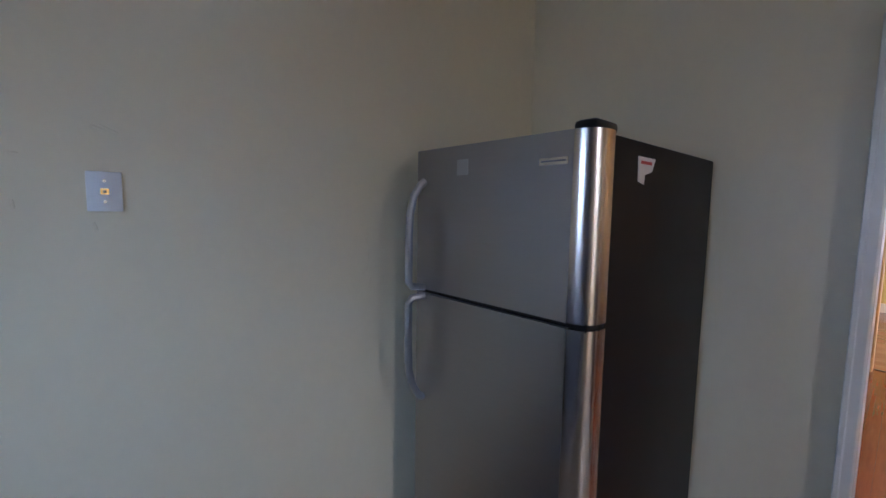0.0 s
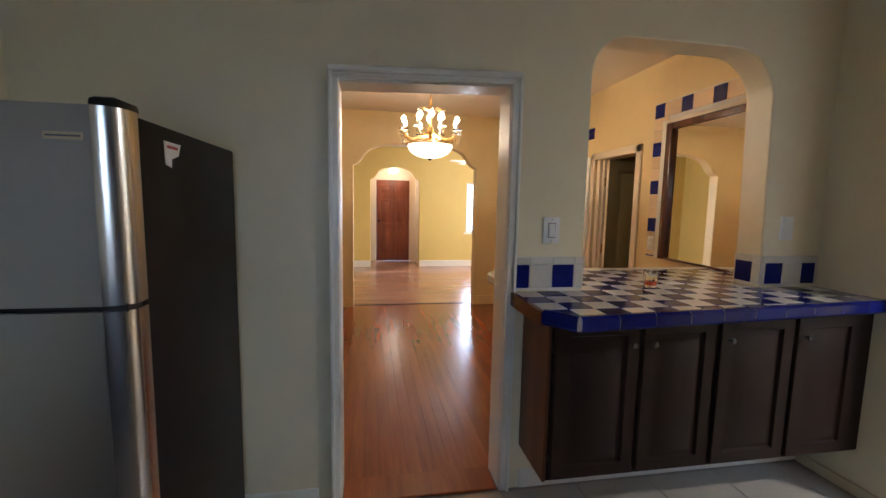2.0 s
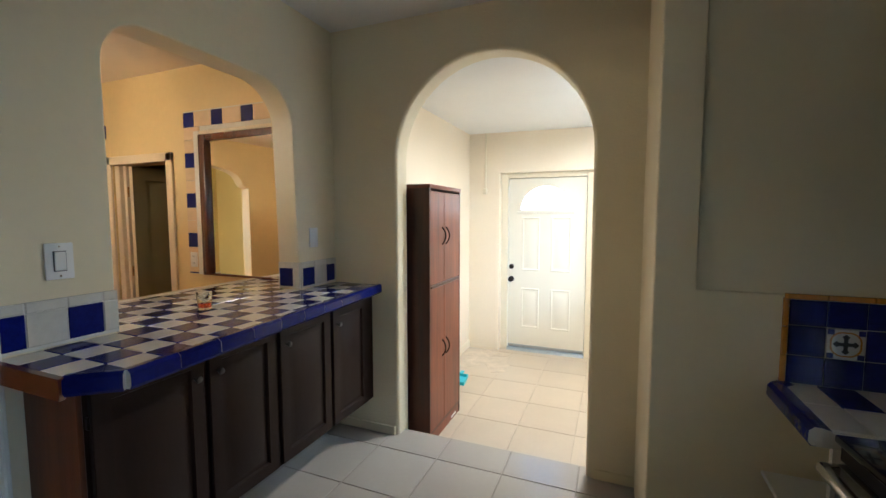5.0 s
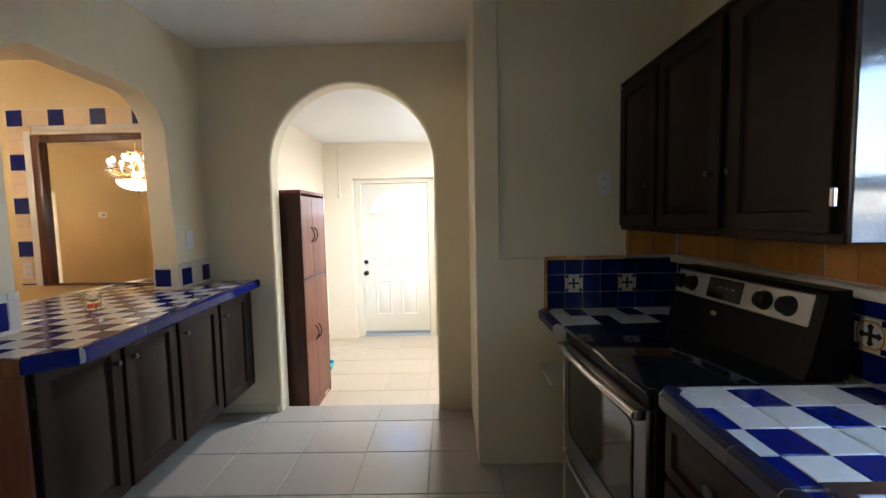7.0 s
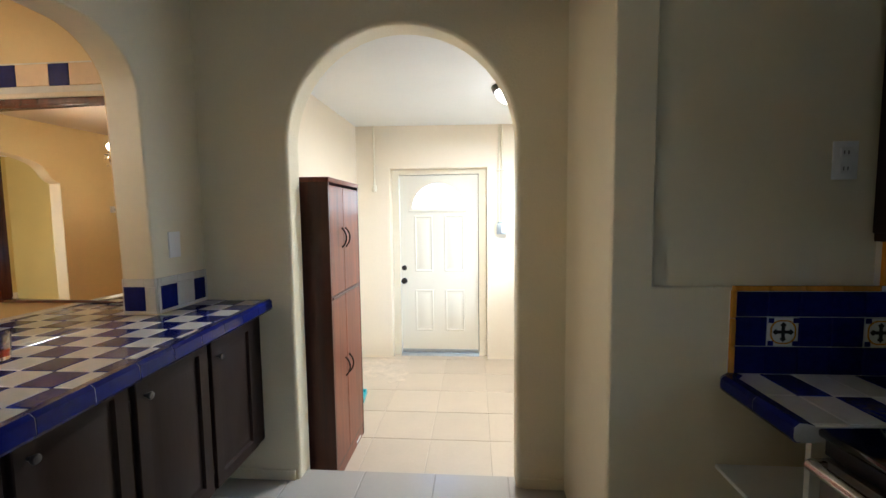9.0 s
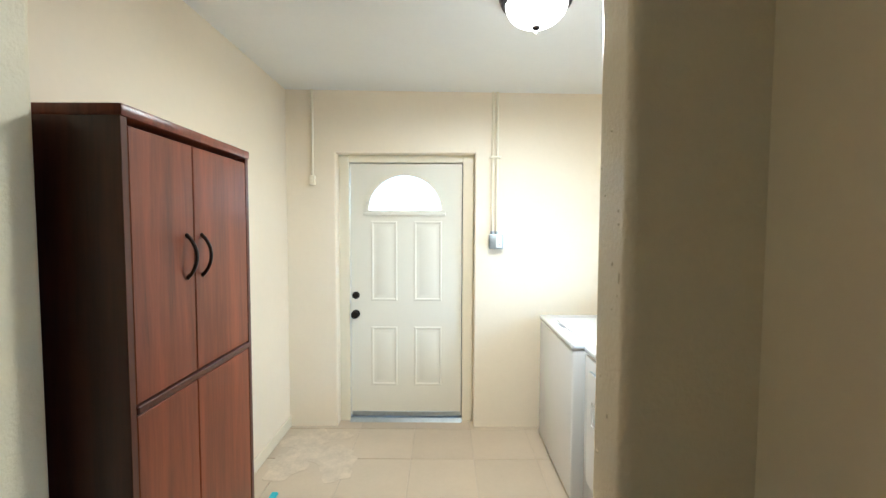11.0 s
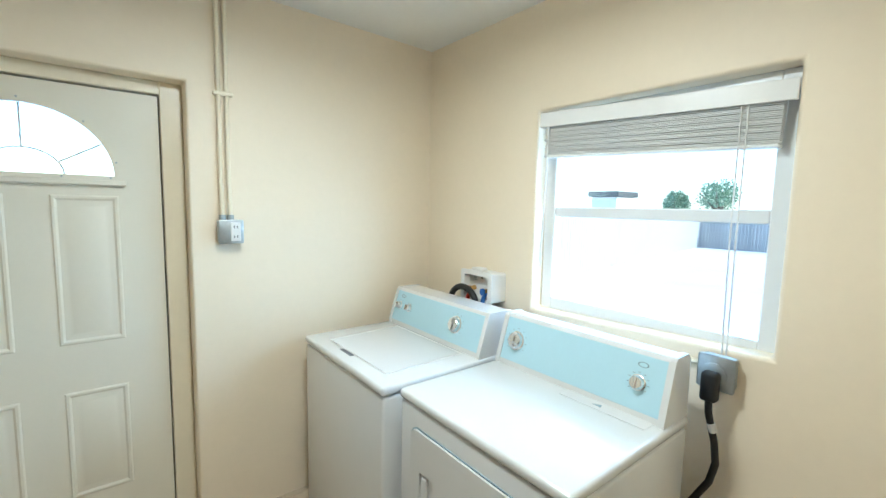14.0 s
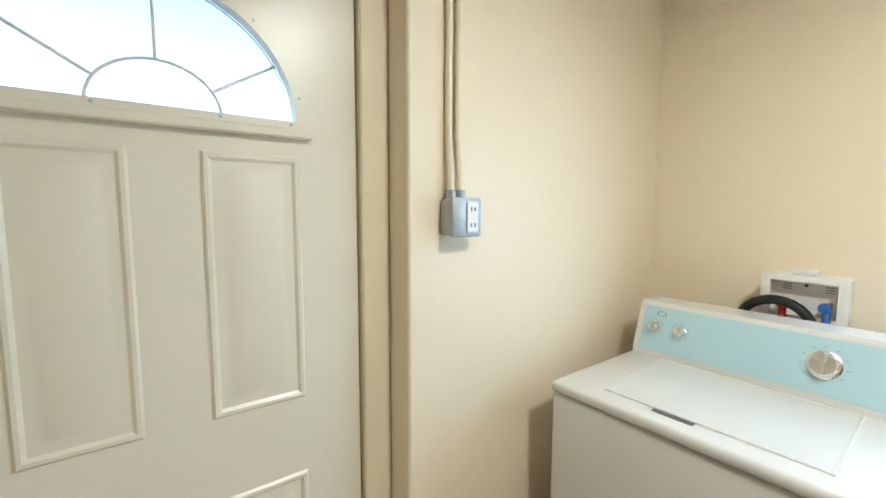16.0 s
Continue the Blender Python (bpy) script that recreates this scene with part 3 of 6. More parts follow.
solid("wall_alcove", prism(bmesh.new(), "z", 0.0, 2.5, [(9.328, 0.08), (10.1, 0.08), (10.1, -0.06), (10.25, -0.06), (10.25, 0.2), (9.328, 0.2)]), CEIL_DINING, "cream alcove side wall", "wall", "structure")
solid("wall_alcove_return", prism(bmesh.new(), "z", 0.0, 2.5, [(9.328, -1.01), (10.1, -1.01), (10.1, -0.86), (10.25, -0.86), (10.25, -1.15), (9.328, -1.15)]), CEIL_DINING, "cream alcove side wall", "wall", "structure")
solid("wall_alcove_head", B(10.08, 10.25, -0.87, -0.05, 1.97, 2.5), CEIL_DINING, "cream plaster over the front door", "wall", "structure")
solid("ceiling_alcove", B(9.3, 10.3, -1.2, 0.25, 2.26, 2.4), CEIL_DINING, "cream alcove ceiling", "ceiling", "structure")
for n, (y0, y1) in enumerate(((0.08, VY1), (VY0, -1.01))):
    solid("baseboard_living_%d" % (n + 1), B(VX1 - 0.02, VX1, y0, y1, 0, 0.14, bev=0.005), TRIM, "white painted baseboard", "baseboard", "structure")
solid("floor_seam", B(DX1 + 0.085, DX1 + 0.115, -1.36, 0.30, -0.004, 0.006, bev=0.003), BLACK, "dark threshold between two oak floors", "threshold", "structure")
# outer shells of the house
solid("roof", B(-1.75, 10.6, -5.2, 2.7, 2.95, 3.1), STUCCO, "flat house roof", "roof", "structure")


# ---- kitchen things ----
def panel_door(bm, axis, a, out, u0, u1, z0, z1, frame_w=0.055, thick=0.022, depth=0.013):
    """A frame-and-panel door in one piece: its face at a, facing the sign of out."""
    lo, hi = sorted((a - out * thick, a))
    box(bm, *((lo, hi, u0, u1) if axis == "x" else (u0, u1, lo, hi)), z0, z1, bev=0.003)
    way = Vector(spot(axis, out, 0, 0))
    face = max((f for f in bm.faces if f.normal.dot(way) > 0.99), key=lambda f: f.calc_area())
    for width, sink in ((frame_w - 0.003, 0.0), (0.006, -depth), (0.012, 0.0), (0.022, depth * 0.75)):
        bmesh.ops.inset_region(bm, faces=[face], thickness=width, depth=0.0, use_even_offset=True)
        for v in face.verts:
            v.co += way * sink
    return bm


def knob(place, direction, r=0.014):
    turn = Vector(direction).to_track_quat("Z", "Y").to_matrix().to_4x4()
    return lathe(bmesh.new(), [(0.006, 0), (0.005, 0.012), (r * 0.8, 0.016), (r, 0.022), (r * 0.85, 0.028), (0.002, 0.031)], place, turn, 14)


# fridge
fr = thing("refrigerator", (1.25, 0.965, 0), "stainless steel top-freezer refrigerator with dark grey sides", "refrigerator")
part("body", B(0.925, 1.655, 0.645, 1.285, 0.03, 1.645, bev=0.006, seg=2), FRIDGE_SIDE, fr, "dark grey textured side panels")
part("toe_grille", B(0.93, 0.95, 0.66, 1.27, 0.0, 0.09, bev=0.004), BLACK, fr)


def fridge_door(z0, z1):
    """A door with a softly rounded opening edge, seen from above as one outline."""
    out = [(0.925, 0.700), (0.925, 1.288), (0.862, 1.288), (0.850, 1.280), (0.846, 1.265), (0.845, 0.700)]
    d = part("door", prism(bmesh.new(), "z", z0, z1, out), STEEL, fr, "brushed stainless steel door")
    edge = [(0.925, 0.699), (0.845, 0.699)] + [(0.845 + 0.052 * (1 - math.cos(t)), 0.699 - 0.058 * math.sin(t)) for t in [math.pi / 2 * i / 8 for i in range(1, 9)]] + [(0.925, 0.641)]
    part("edge_trim", prism(bmesh.new(), "z", z0, z1, edge), STEEL_TRIM, d, "bright rounded steel edge strip")
    return d


upper, lower = fridge_door(1.198, 1.652), fridge_door(0.105, 1.184)
part("gasket", B(0.86, 0.93, 0.655, 1.28, 1.180, 1.202), BLACK, fr, "black door gasket")
hy = 1.235
part("handle", tube(bmesh.new(), [(0.845, hy, 1.552), (0.828, hy + 0.004, 1.540), (0.806, hy + 0.008, 1.505), (0.792, hy + 0.010, 1.450), (0.788, hy + 0.010, 1.38), (0.788, hy + 0.010, 1.225), (0.800, hy + 0.008, 1.210), (0.845, hy, 1.205)], 0.0125, 10), STEEL_HANDLE, upper, "bowed steel door handle")
part("handle", tube(bmesh.new(), [(0.845, hy, 1.176), (0.800, hy + 0.008, 1.172), (0.788, hy + 0.010, 1.155), (0.788, hy + 0.010, 1.02), (0.792, hy + 0.010, 0.930), (0.806, hy + 0.008, 0.875), (0.828, hy + 0.004, 0.838), (0.845, hy, 0.826)], 0.0125, 10), STEEL_HANDLE, lower, "bowed steel door handle")
part("badge", B(0.8425, 0.846, 0.712, 0.792, 1.574, 1.592, bev=0.001), STEEL_TRIM, upper, "plain silver badge")
part("badge_bar", B(0.8415, 0.843, 0.718, 0.786, 1.581, 1.585), INK, upper)
part("glue_mark", B(0.8435, 0.8455, 1.04, 1.085, 1.565, 1.61), STEEL_HANDLE, upper, "faint square of old glue")
part("hinge_cover", B(0.862, 0.965, 0.652, 0.715, 1.646, 1.676, bev=0.012, seg=2), BLACK, fr, "black plastic hinge cover")
part("sticker", prism(bmesh.new(), "y", 0.6425, 0.6455, [(1.058, 1.606), (1.160, 1.606), (1.142, 1.572), (1.098, 1.560), (1.096, 1.536), (1.062, 1.543)]), PLASTIC_W, fr, "torn white paper sticker")
part("sticker_print", B(1.072, 1.136, 0.6415, 0.643, 1.588, 1.596), RED, fr)

# telephone wall plate
wp = thing("phone_wall_plate", (0.04, 1.457, 1.45), "white screwed telephone wall plate on cream plaster", "wall plate")
part("plate", B(0.006, 0.074, 1.4495, 1.4575, 1.446, 1.540, bev=0.003, seg=2), PLASTIC_W, wp)
part("jack", B(0.032, 0.048, 1.4475, 1.451, 1.486, 1.500), BRASS, wp, "small brown phone jack")
part("jack_hole", B(0.037, 0.044, 1.4465, 1.448, 1.489, 1.496), INK, wp)
for z in (1.469, 1.518):
    part("screw", cyl(bmesh.new(), (0.04, 1.4475, z), (0.04, 1.451, z), 0.0035, n=10), STEEL_TRIM, wp)


def spot_patch(name, y, pts):
    """Raised crumbs of old filler on the plaster."""
    t = thing(name, (0.1, y, 1.2), "raised filler marks on cream plaster", "filler marks", kind="structure")
    for x, z, w, h in pts:
        m = Matrix.Translation((x, y, z)) @ Matrix.Rotation(random.uniform(-0.6, 0.6), 4, "Y") @ Matrix.Diagonal((w, 0.0022, h, 1))
        bm = bmesh.new()
        bmesh.ops.create_icosphere(bm, subdivisions=2, radius=1.0, matrix=m)
        part("mark", bm, KITCHEN_WALL, t)


spot_patch("plaster_filler_marks", 1.457, [(0.055, 1.64, 0.022, 0.003), (0.03, 1.642, 0.014, 0.003), (0.15, 1.34, 0.003, 0.003), (0.02, 1.41, 0.003, 0.012), (-0.11, 1.57, 0.010, 0.003), (-0.115, 1.46, 0.003, 0.012), (0.28, 1.41, 0.01, 0.002), (0.62, 1.22, 0.003, 0.016), (0.76, 1.36, 0.005, 0.03), (0.765, 1.29, 0.004, 0.03), (0.755, 1.24, 0.006, 0.02), (0.775, 1.20, 0.004, 0.015)])


def plaster_lumps(x, pts):
    """Blobs and drips on the painted arch reveal."""
    t = thing("plaster_lumps", (x, -2.44, 1.2), "small painted lumps on rough arch plaster", "plaster lumps", kind="structure")
    for y, z, w, h in pts:
        bm = bmesh.new()
        bmesh.ops.create_icosphere(bm, subdivisions=2, radius=1.0, matrix=Matrix.Translation((x, y, z)) @ Matrix.Diagonal((0.0028, w, h, 1)))
        part("lump", bm, ROUGH_PLASTER, t)


plaster_lumps(0.002, [(-2.424, 1.359, 0.006, 0.005), (-2.400, 1.462, 0.004, 0.004), (-2.398, 1.436, 0.003, 0.003), (-2.488, 1.554, 0.004, 0.006), (-2.396, 1.300, 0.003, 0.003), (-2.390, 1.334, 0.003, 0.012), (-2.420, 1.270, 0.003, 0.003), (-2.466, 1.495, 0.003, 0.003), (-2.440, 1.62, 0.004, 0.003), (-2.47, 1.12, 0.004, 0.004), (-2.43, 1.05, 0.003, 0.005), (-2.48, 0.95, 0.004, 0.004)])


# light switches on the hatch wall
def wall_switch(y0, y1, z0, z1, toggle):
    t = thing("light_switch", (1.70, (y0 + y1) / 2, z0), "white rocker light switch plate on cream plaster" if toggle else "blank white switch plate on cream plaster", "light switch")
    part("plate", B(1.693, 1.7005, y0, y1, z0, z1, bev=0.0025, seg=2), PLASTIC_W, t)
    c, m = (y0 + y1) / 2, (z0 + z1) / 2
    if toggle:
        # An ink-dark plate draws the shadow line round the rocker.
        part("rocker_surround", B(1.6915, 1.694, c - 0.019, c + 0.019, m - 0.036, m + 0.036), INK, t, "dark shadow gap")
        part("rocker", B(1.687, 1.693, c - 0.0165, c + 0.0165, m - 0.033, m + 0.033, bev=0.002), PLASTIC_W, t)
        for dz in (-0.052, 0.052):
            part("screw", cyl(bmesh.new(), (1.6915, c, m + dz), (1.694, c, m + dz), 0.003, n=8), STEEL_TRIM, t)


wall_switch(-0.822, -0.738, 1.264, 1.392, True)
wall_switch(-2.172, -2.094, 1.286, 1.412, False)

# hanging bar cabinet under the counter
bc = thing("bar_cabinet", (1.54, -1.45, 0.232), "black-brown painted wall-hung cabinet with four panel doors", "cabinet")
part("body", B(1.402, 1.699, -2.361, -0.672, 0.236, 0.965, bev=0.003), DARK_CAB, bc)
part("side_panel", B(1.40, 1.698, -0.672, -0.656, 0.232, 0.972, bev=0.003), CAB_SIDE, bc, "worn reddish stained side panel")
for y0, y1, ky in ((-1.075, -0.685, -1.035), (-1.458, -1.098, -1.135), (-1.876, -1.486, -1.525), (-2.262, -1.902, -1.94)):
    d = part("door", panel_door(bmesh.new(), "x", 1.382, -1, y0, y1, 0.250, 0.952), DARK_CAB, bc)
    part("knob", knob((1.382, ky, 0.855), (-1, 0, 0)), PEWTER, d, "small pewter knob")
    for z in (0.35, 0.84):
        part("hinge", B(1.386, 1.402, (y1 + 0.002) if ky < (y0 + y1) / 2 else (y0 - 0.010), (y1 + 0.010) if ky < (y0 + y1) / 2 else (y0 - 0.002), z - 0.02, z + 0.02, bev=0.002), IRON, d)

# serving counter through the hatch
CT, CB = 1.026, 0.972
REG_K = [(1.218, -0.695), (1.345, -2.360), (1.70, -2.360), (1.70, -0.60), (1.335, -0.60)]
REG_K = REG_K[::-1] if sum(REG_K[i - 1][0] * REG_K[i][1] - REG_K[i][0] * REG_K[i - 1][1] for i in range(5)) < 0 else REG_K
REG_H = [(1.70, -1.999), (1.86, -1.999), (1.86, -0.958), (1.70, -0.958)]
REG_D = [(1.865, -2.277), (2.35, -2.277), (2.35, -0.72), (2.24, -0.64), (1.865, -0.64)]
ctr = thing("tiled_counter", (1.78, -1.46, CB), "blue and ivory checkered tile counter with cobalt edge tiles", "counter")
bm = prism(bmesh.new(), "z", 0.985, CT - 0.004, REG_K)
prism(bm, "z", 0.9852, CT - 0.0045, REG_H)
prism(bm, "z", 0.9854, CT - 0.005, REG_D)
part("mortar_bed", bm, WGROUT, ctr)
GT = 0.1165
for reg in (REG_K, REG_H, REG_D):
    lay(ctr, "tile", reg, "z", CT - 0.008, CT + 0.001, 1.70 - 4 * GT, -0.60, GT, GT, 0.0045, lambda i, j: BLUE if (i + j) % 2 else WHITE_TILE)


def cap_row(parent, pts, z0, z1, length, material, name="edge_tile", depth=0.03, lap=0.012):
    """Rounded edge tiles along a line in plan; the outside lies to the left of the way."""
    for p, q in zip(pts, pts[1:]):
        p, q = Vector((*p, 0)), Vector((*q, 0))
        d = (q - p).normalized()
        o = Vector((-d.y, d.x, 0))
        n = max(1, round((q - p).length / length))
        step = (q - p).length / n
        prof = [(-lap - 0.02, z1 - 0.006), (-lap - 0.02, z1 + 0.001), (-lap, z1 + 0.006), (depth - lap - 0.012, z1 + 0.007), (depth - lap, z1 - 0.004), (depth - lap + 0.001, z0 + 0.01), (depth - lap - 0.006, z0), (-lap, z0)]
        for k in range(n):
            bm = bmesh.new()
            ends = [[bm.verts.new(p + d * s + o * u + Vector((0, 0, z))) for u, z in prof] for s in (k * step + 0.0016, (k + 1) * step - 0.0016)]
            for i in range(len(prof)):
                bm.faces.new((ends[0][i - 1], ends[0][i], ends[1][i], ends[1][i - 1]))
            bm.faces.new(ends[0])
            bm.faces.new(ends[1])
            bmesh.ops.recalc_face_normals(bm, faces=bm.faces)
            part(name, bm, material, parent)
        bm = bmesh.new()
        ends = [[bm.verts.new(p + d * s + o * (u - 0.0016) + Vector((0, 0, z + (-0.0012 if z > (z0 + z1) / 2 else 0.002)))) for u, z in prof] for s in (0.001, (q - p).length - 0.001)]
        for i in range(len(prof)):
            bm.faces.new((ends[0][i - 1], ends[0][i], ends[1][i], ends[1][i - 1]))
        bm.faces.new(ends[0])
        bm.faces.new(ends[1])
        bmesh.ops.recalc_face_normals(bm, faces=bm.faces)
        part("edge_grout", bm, WGROUT, parent)


cap_row(ctr, [(1.345, -2.360), (1.218, -0.695), (1.335, -0.60)], 0.972, CT, 0.17, BLUE)
part("wooden_edge", prism(bmesh.new(), "z", 0.966, 1.030, [(1.325, -0.598), (1.70, -0.598), (1.70, -0.578), (1.318, -0.578)]), MAHOGANY, ctr, "dark wooden edge strip")
cap_row(ctr, [(1.865, -0.64), (2.24, -0.64), (2.35, -0.72), (2.35, -2.277)], 0.972, CT, 0.17, WHITE_TILE)

# backsplash strips beside the hatch
def strip(name, axis, a0, a1, u0, u1, blues, z0=1.034, z1=1.198, zb=(1.046, 1.160)):
    t = thing(name, spot(axis, a0, (u0 + u1) / 2, z0), "white tile backsplash strip with cobalt blue tiles", "backsplash")
    cuts = sorted([u0, u1] + [q for b in blues for q in b])
    lo, hi = min(a0, a1), max(a0, a1)
    bk = (lo, hi - 0.003) if a1 > a0 else (lo + 0.003, hi)
    part("backing", box(bmesh.new(), *((*bk, u0, u1) if axis == "x" else (u0, u1, *bk)), z0, z1 - 0.001), WGROUT, t)
    for s0, s1 in zip(cuts, cuts[1:]):
        blue = any(abs(s0 - b[0]) < 1e-6 and abs(s1 - b[1]) < 1e-6 for b in blues)
        if s1 - s0 < 0.012:
            continue
        g = 0.0015
        part("tile", tile_prism(rect(s0 + g, s1 - g, zb[0], zb[1]), axis, a0, a1, 0.002), BLUE if blue else WHITE_TILE, t)
        part("border_tile", tile_prism(rect(s0 + g, s1 - g, zb[1] + 0.003, z1), axis, a0, a1, 0.003), WHITE_TILE, t)


strip("backsplash_strip", "x", 1.6995, 1.689, -0.956, -0.602, [(-0.674, -0.608), (-0.905, -0.792)])
strip("backsplash_strip", "x", 1.6995, 1.689, -2.356, -2.004, [(-2.128, -2.018), (-2.340, -2.252)])
strip("backsplash_strip", "y", -2.0005, -1.990, 1.695, 1.862, [(1.748, 1.856)])

# tumbler on the counter
gl = thing("glass_tumbler", (1.752, -1.379, CT), "clear glass tumbler with a little amber-red liquid", "glass")
part("glass", lathe(bmesh.new(), [(0.030, 0.003), (0.032, 0.006), (0.037, 0.088), (0.034, 0.088), (0.029, 0.014), (0.001, 0.012)], (1.752, -1.379, CT), n=20), CUT_GLASS, gl)
part("liquid", lathe(bmesh.new(), [(0.001, 0.014), (0.0285, 0.0145), (0.0305, 0.036), (0.001, 0.036)], (1.752, -1.379, CT), n=20), WINE, gl, "amber-red drink")

# ---- stove side ----
SC = 0.952
SN = 0.928
small = thing("stove_side_counter", (-1.0, -1.45, 0.88), "narrow checkered tile counter beside the stove", "counter")
REG_S = [(KX0 + 0.003, -1.637), (-0.655, -1.637), (-0.615, -1.60), (-0.615, -1.275), (KX0 + 0.003, -1.335)]
part("mortar_bed", prism(bmesh.new(), "z", 0.882, SN - 0.004, REG_S), WGROUT, small)
lay(small, "tile", REG_S, "z", SN - 0.008, SN + 0.001, -0.64 - 8 * 0.1, -1.637, 0.1, 0.175, 0.004, lambda i, j: BLUE if (i + j) % 3 == 0 else WHITE_TILE)
cap_row(small, [(-0.655, -1.637), (-0.615, -1.60), (-0.615, -1.275)][::-1], 0.882, SN, 0.15, BLUE)
part("side_board", B(-0.80, -0.66, -1.318, -1.300, 0.0, 0.882), TRIM, small, "off-white side board")
part("low_shelf", B(-1.0, -0.60, -1.62, -1.32, 0.60, 0.615, bev=0.003), TRIM, small, "small off-white shelf")

# the range stands a little askew
st = thing("electric_range", (-0.97, -0.905, 0), "black and stainless electric range with a glass cooktop", "stove")
SY0, SY1 = -1.283, -0.527
part("body", B(-1.33, -0.70, SY0, SY1, 0.04, 0.908, bev=0.004), BLACK, st, "black enamel sides")
part("cooktop", B(-1.31, -0.668, SY0 - 0.002, SY1 + 0.002, 0.908, 0.930, bev=0.007, seg=2), BLACK_GLASS, st, "black glass cooktop with a burn ring")
door = part("oven_door", B(-0.702, -0.672, SY0 + 0.004, SY1 - 0.004, 0.325, 0.858, bev=0.010, seg=2), STEEL, st, "stainless oven door")


def round_rect(u0, u1, v0, v1, r):
    return [(cu + r * math.cos(radians(a + 15 * k)), cv + r * math.sin(radians(a + 15 * k))) for cu, cv, a in ((u1 - r, v1 - r, 0), (u0 + r, v1 - r, 90), (u0 + r, v0 + r, 180), (u1 - r, v0 + r, 270)) for k in range(7)]


part("window_frame", prism(bmesh.new(), "x", -0.674, -0.668, round_rect(SY0 + 0.075, SY1 - 0.075, 0.425, 0.795, 0.045), [round_rect(SY0 + 0.085, SY1 - 0.085, 0.435, 0.785, 0.036)]), BLACK, door)
part("window", prism(bmesh.new(), "x", -0.675, -0.6695, round_rect(SY0 + 0.086, SY1 - 0.086, 0.436, 0.784, 0.036)), BLACK_GLASS, door, "dark oven window")
hb = bmesh.new()
YM = (SY0 + SY1) / 2
box(hb, -0.676, -0.638, SY0 + 0.006, SY0 + 0.030, 0.822, 0.856, bev=0.006, seg=2)
box(hb, -0.676, -0.638, SY1 - 0.030, SY1 - 0.006, 0.822, 0.856, bev=0.006, seg=2)
tube(hb, [(-0.645, SY0 + 0.012, 0.840), (-0.636, SY0 + 0.16, 0.842), (-0.632, YM, 0.843), (-0.636, SY1 - 0.16, 0.842), (-0.645, SY1 - 0.012, 0.840)], 0.0165, 12)
part("handle", hb, STEEL_TRIM, door, "bowed steel oven handle")
drawer = part("drawer", B(-0.702, -0.674, SY0 + 0.004, SY1 - 0.004, 0.06, 0.312, bev=0.010, seg=2), STEEL, st, "stainless storage drawer")
part("drawer_grip", B(-0.676, -0.650, SY0 + 0.02, SY1 - 0.02, 0.285, 0.306, bev=0.006, seg=2), STEEL_TRIM, drawer)
vent = part("vent_band", B(-0.700, -0.680, SY0 + 0.006, SY1 - 0.006, 0.864, 0.907, bev=0.004), BLACK, st)
for k in range(14):
    part("slot", B(-0.681, -0.6795, -0.98 + k * 0.016, -0.972 + k * 0.016, 0.872, 0.899), INK, vent)
bg = part("backguard", prism(bmesh.new(), "y", SY0 + 0.004, SY1 - 0.004, [(-1.325, 0.930), (-1.175, 0.930), (-1.190, 0.965), (-1.208, 1.03), (-1.248, 1.200), (-1.262, 1.212), (-1.325, 1.214)]), BLACK_ENAMEL, st, "black enamel sloping backguard")
tilt = Matrix.Translation((-1.2335, 0, 1.140)) @ Matrix.Rotation(radians(-13.2), 4, "Y")


def on_guard(bm):
    bmesh.ops.transform(bm, matrix=tilt, verts=bm.verts)
    return bm


part("control_panel", on_guard(B(-0.004, 0.004, SY0 + 0.008, SY1 - 0.045, -0.053, 0.055, bev=0.004)), PANEL_STEEL, bg, "stainless control panel")
part("display", on_guard(B(0.003, 0.007, -1.055, -0.862, -0.040, 0.046, bev=0.003)), BLACK_GLASS, bg, "dark clock display")
for k in range(3):
    part("display_bar", on_guard(B(0.0065, 0.008, -0.99 + k * 0.035, -0.97 + k * 0.035, 0.006, 0.012)), GREY_INK, bg)
for y in (-1.243, -1.160, -0.755, -0.655):
    kb = lathe(bmesh.new(), [(0.036, 0.0), (0.035, 0.006), (0.030, 0.010), (0.028, 0.026), (0.024, 0.029), (0.002, 0.029)], (0.004, y, 0.0), Matrix.Rotation(radians(90), 4, "Y"), 20)
    box(kb, 0.028, 0.036, y - 0.005, y + 0.005, -0.026, 0.026, bev=0.002)
    part("knob", on_guard(kb), BLACK, bg)
em = lathe(bmesh.new(), [(0.02, 0), (0.018, 0.003), (0.002, 0.004)], (0, 0, 0), Matrix.Rotation(radians(77), 4, "Y"), 16)
bmesh.ops.transform(em, matrix=Matrix.Translation((-1.209, -0.99, 1.04)) @ Matrix.Diagonal((1, 1, 0.55, 1)), verts=em.verts)
part("emblem", em, STEEL_TRIM, bg)
st.rotation_euler = (0, 0, radians(3.5))

# sink counter
FX = -0.708
REG_M = [(KX0 + 0.003, -0.462), (FX - 0.035, -0.462), (FX, -0.425), (FX, KY1 - 0.003), (KX0 + 0.003, KY1 - 0.003)]
BLUES = {(2, 0), (5, 0), (0, 1), (3, 1), (1, 2), (4, 2), (0, 3), (2, 3)}
SINK = (-1.31, -0.775, -0.005, 0.80)
sk = thing("sink_counter", (-1.03, 0.5, 0.9), "blue and white checkered tile counter with dark edge tiles", "counter")
part("mortar_bed", prism(bmesh.new(), "z", 0.905, SC - 0.004, REG_M, [rect(SINK[0] + 0.02, SINK[1] - 0.02, SINK[2] + 0.02, SINK[3] - 0.02)]), WGROUT, sk)
sx0, sx1, sy0, sy1 = SINK
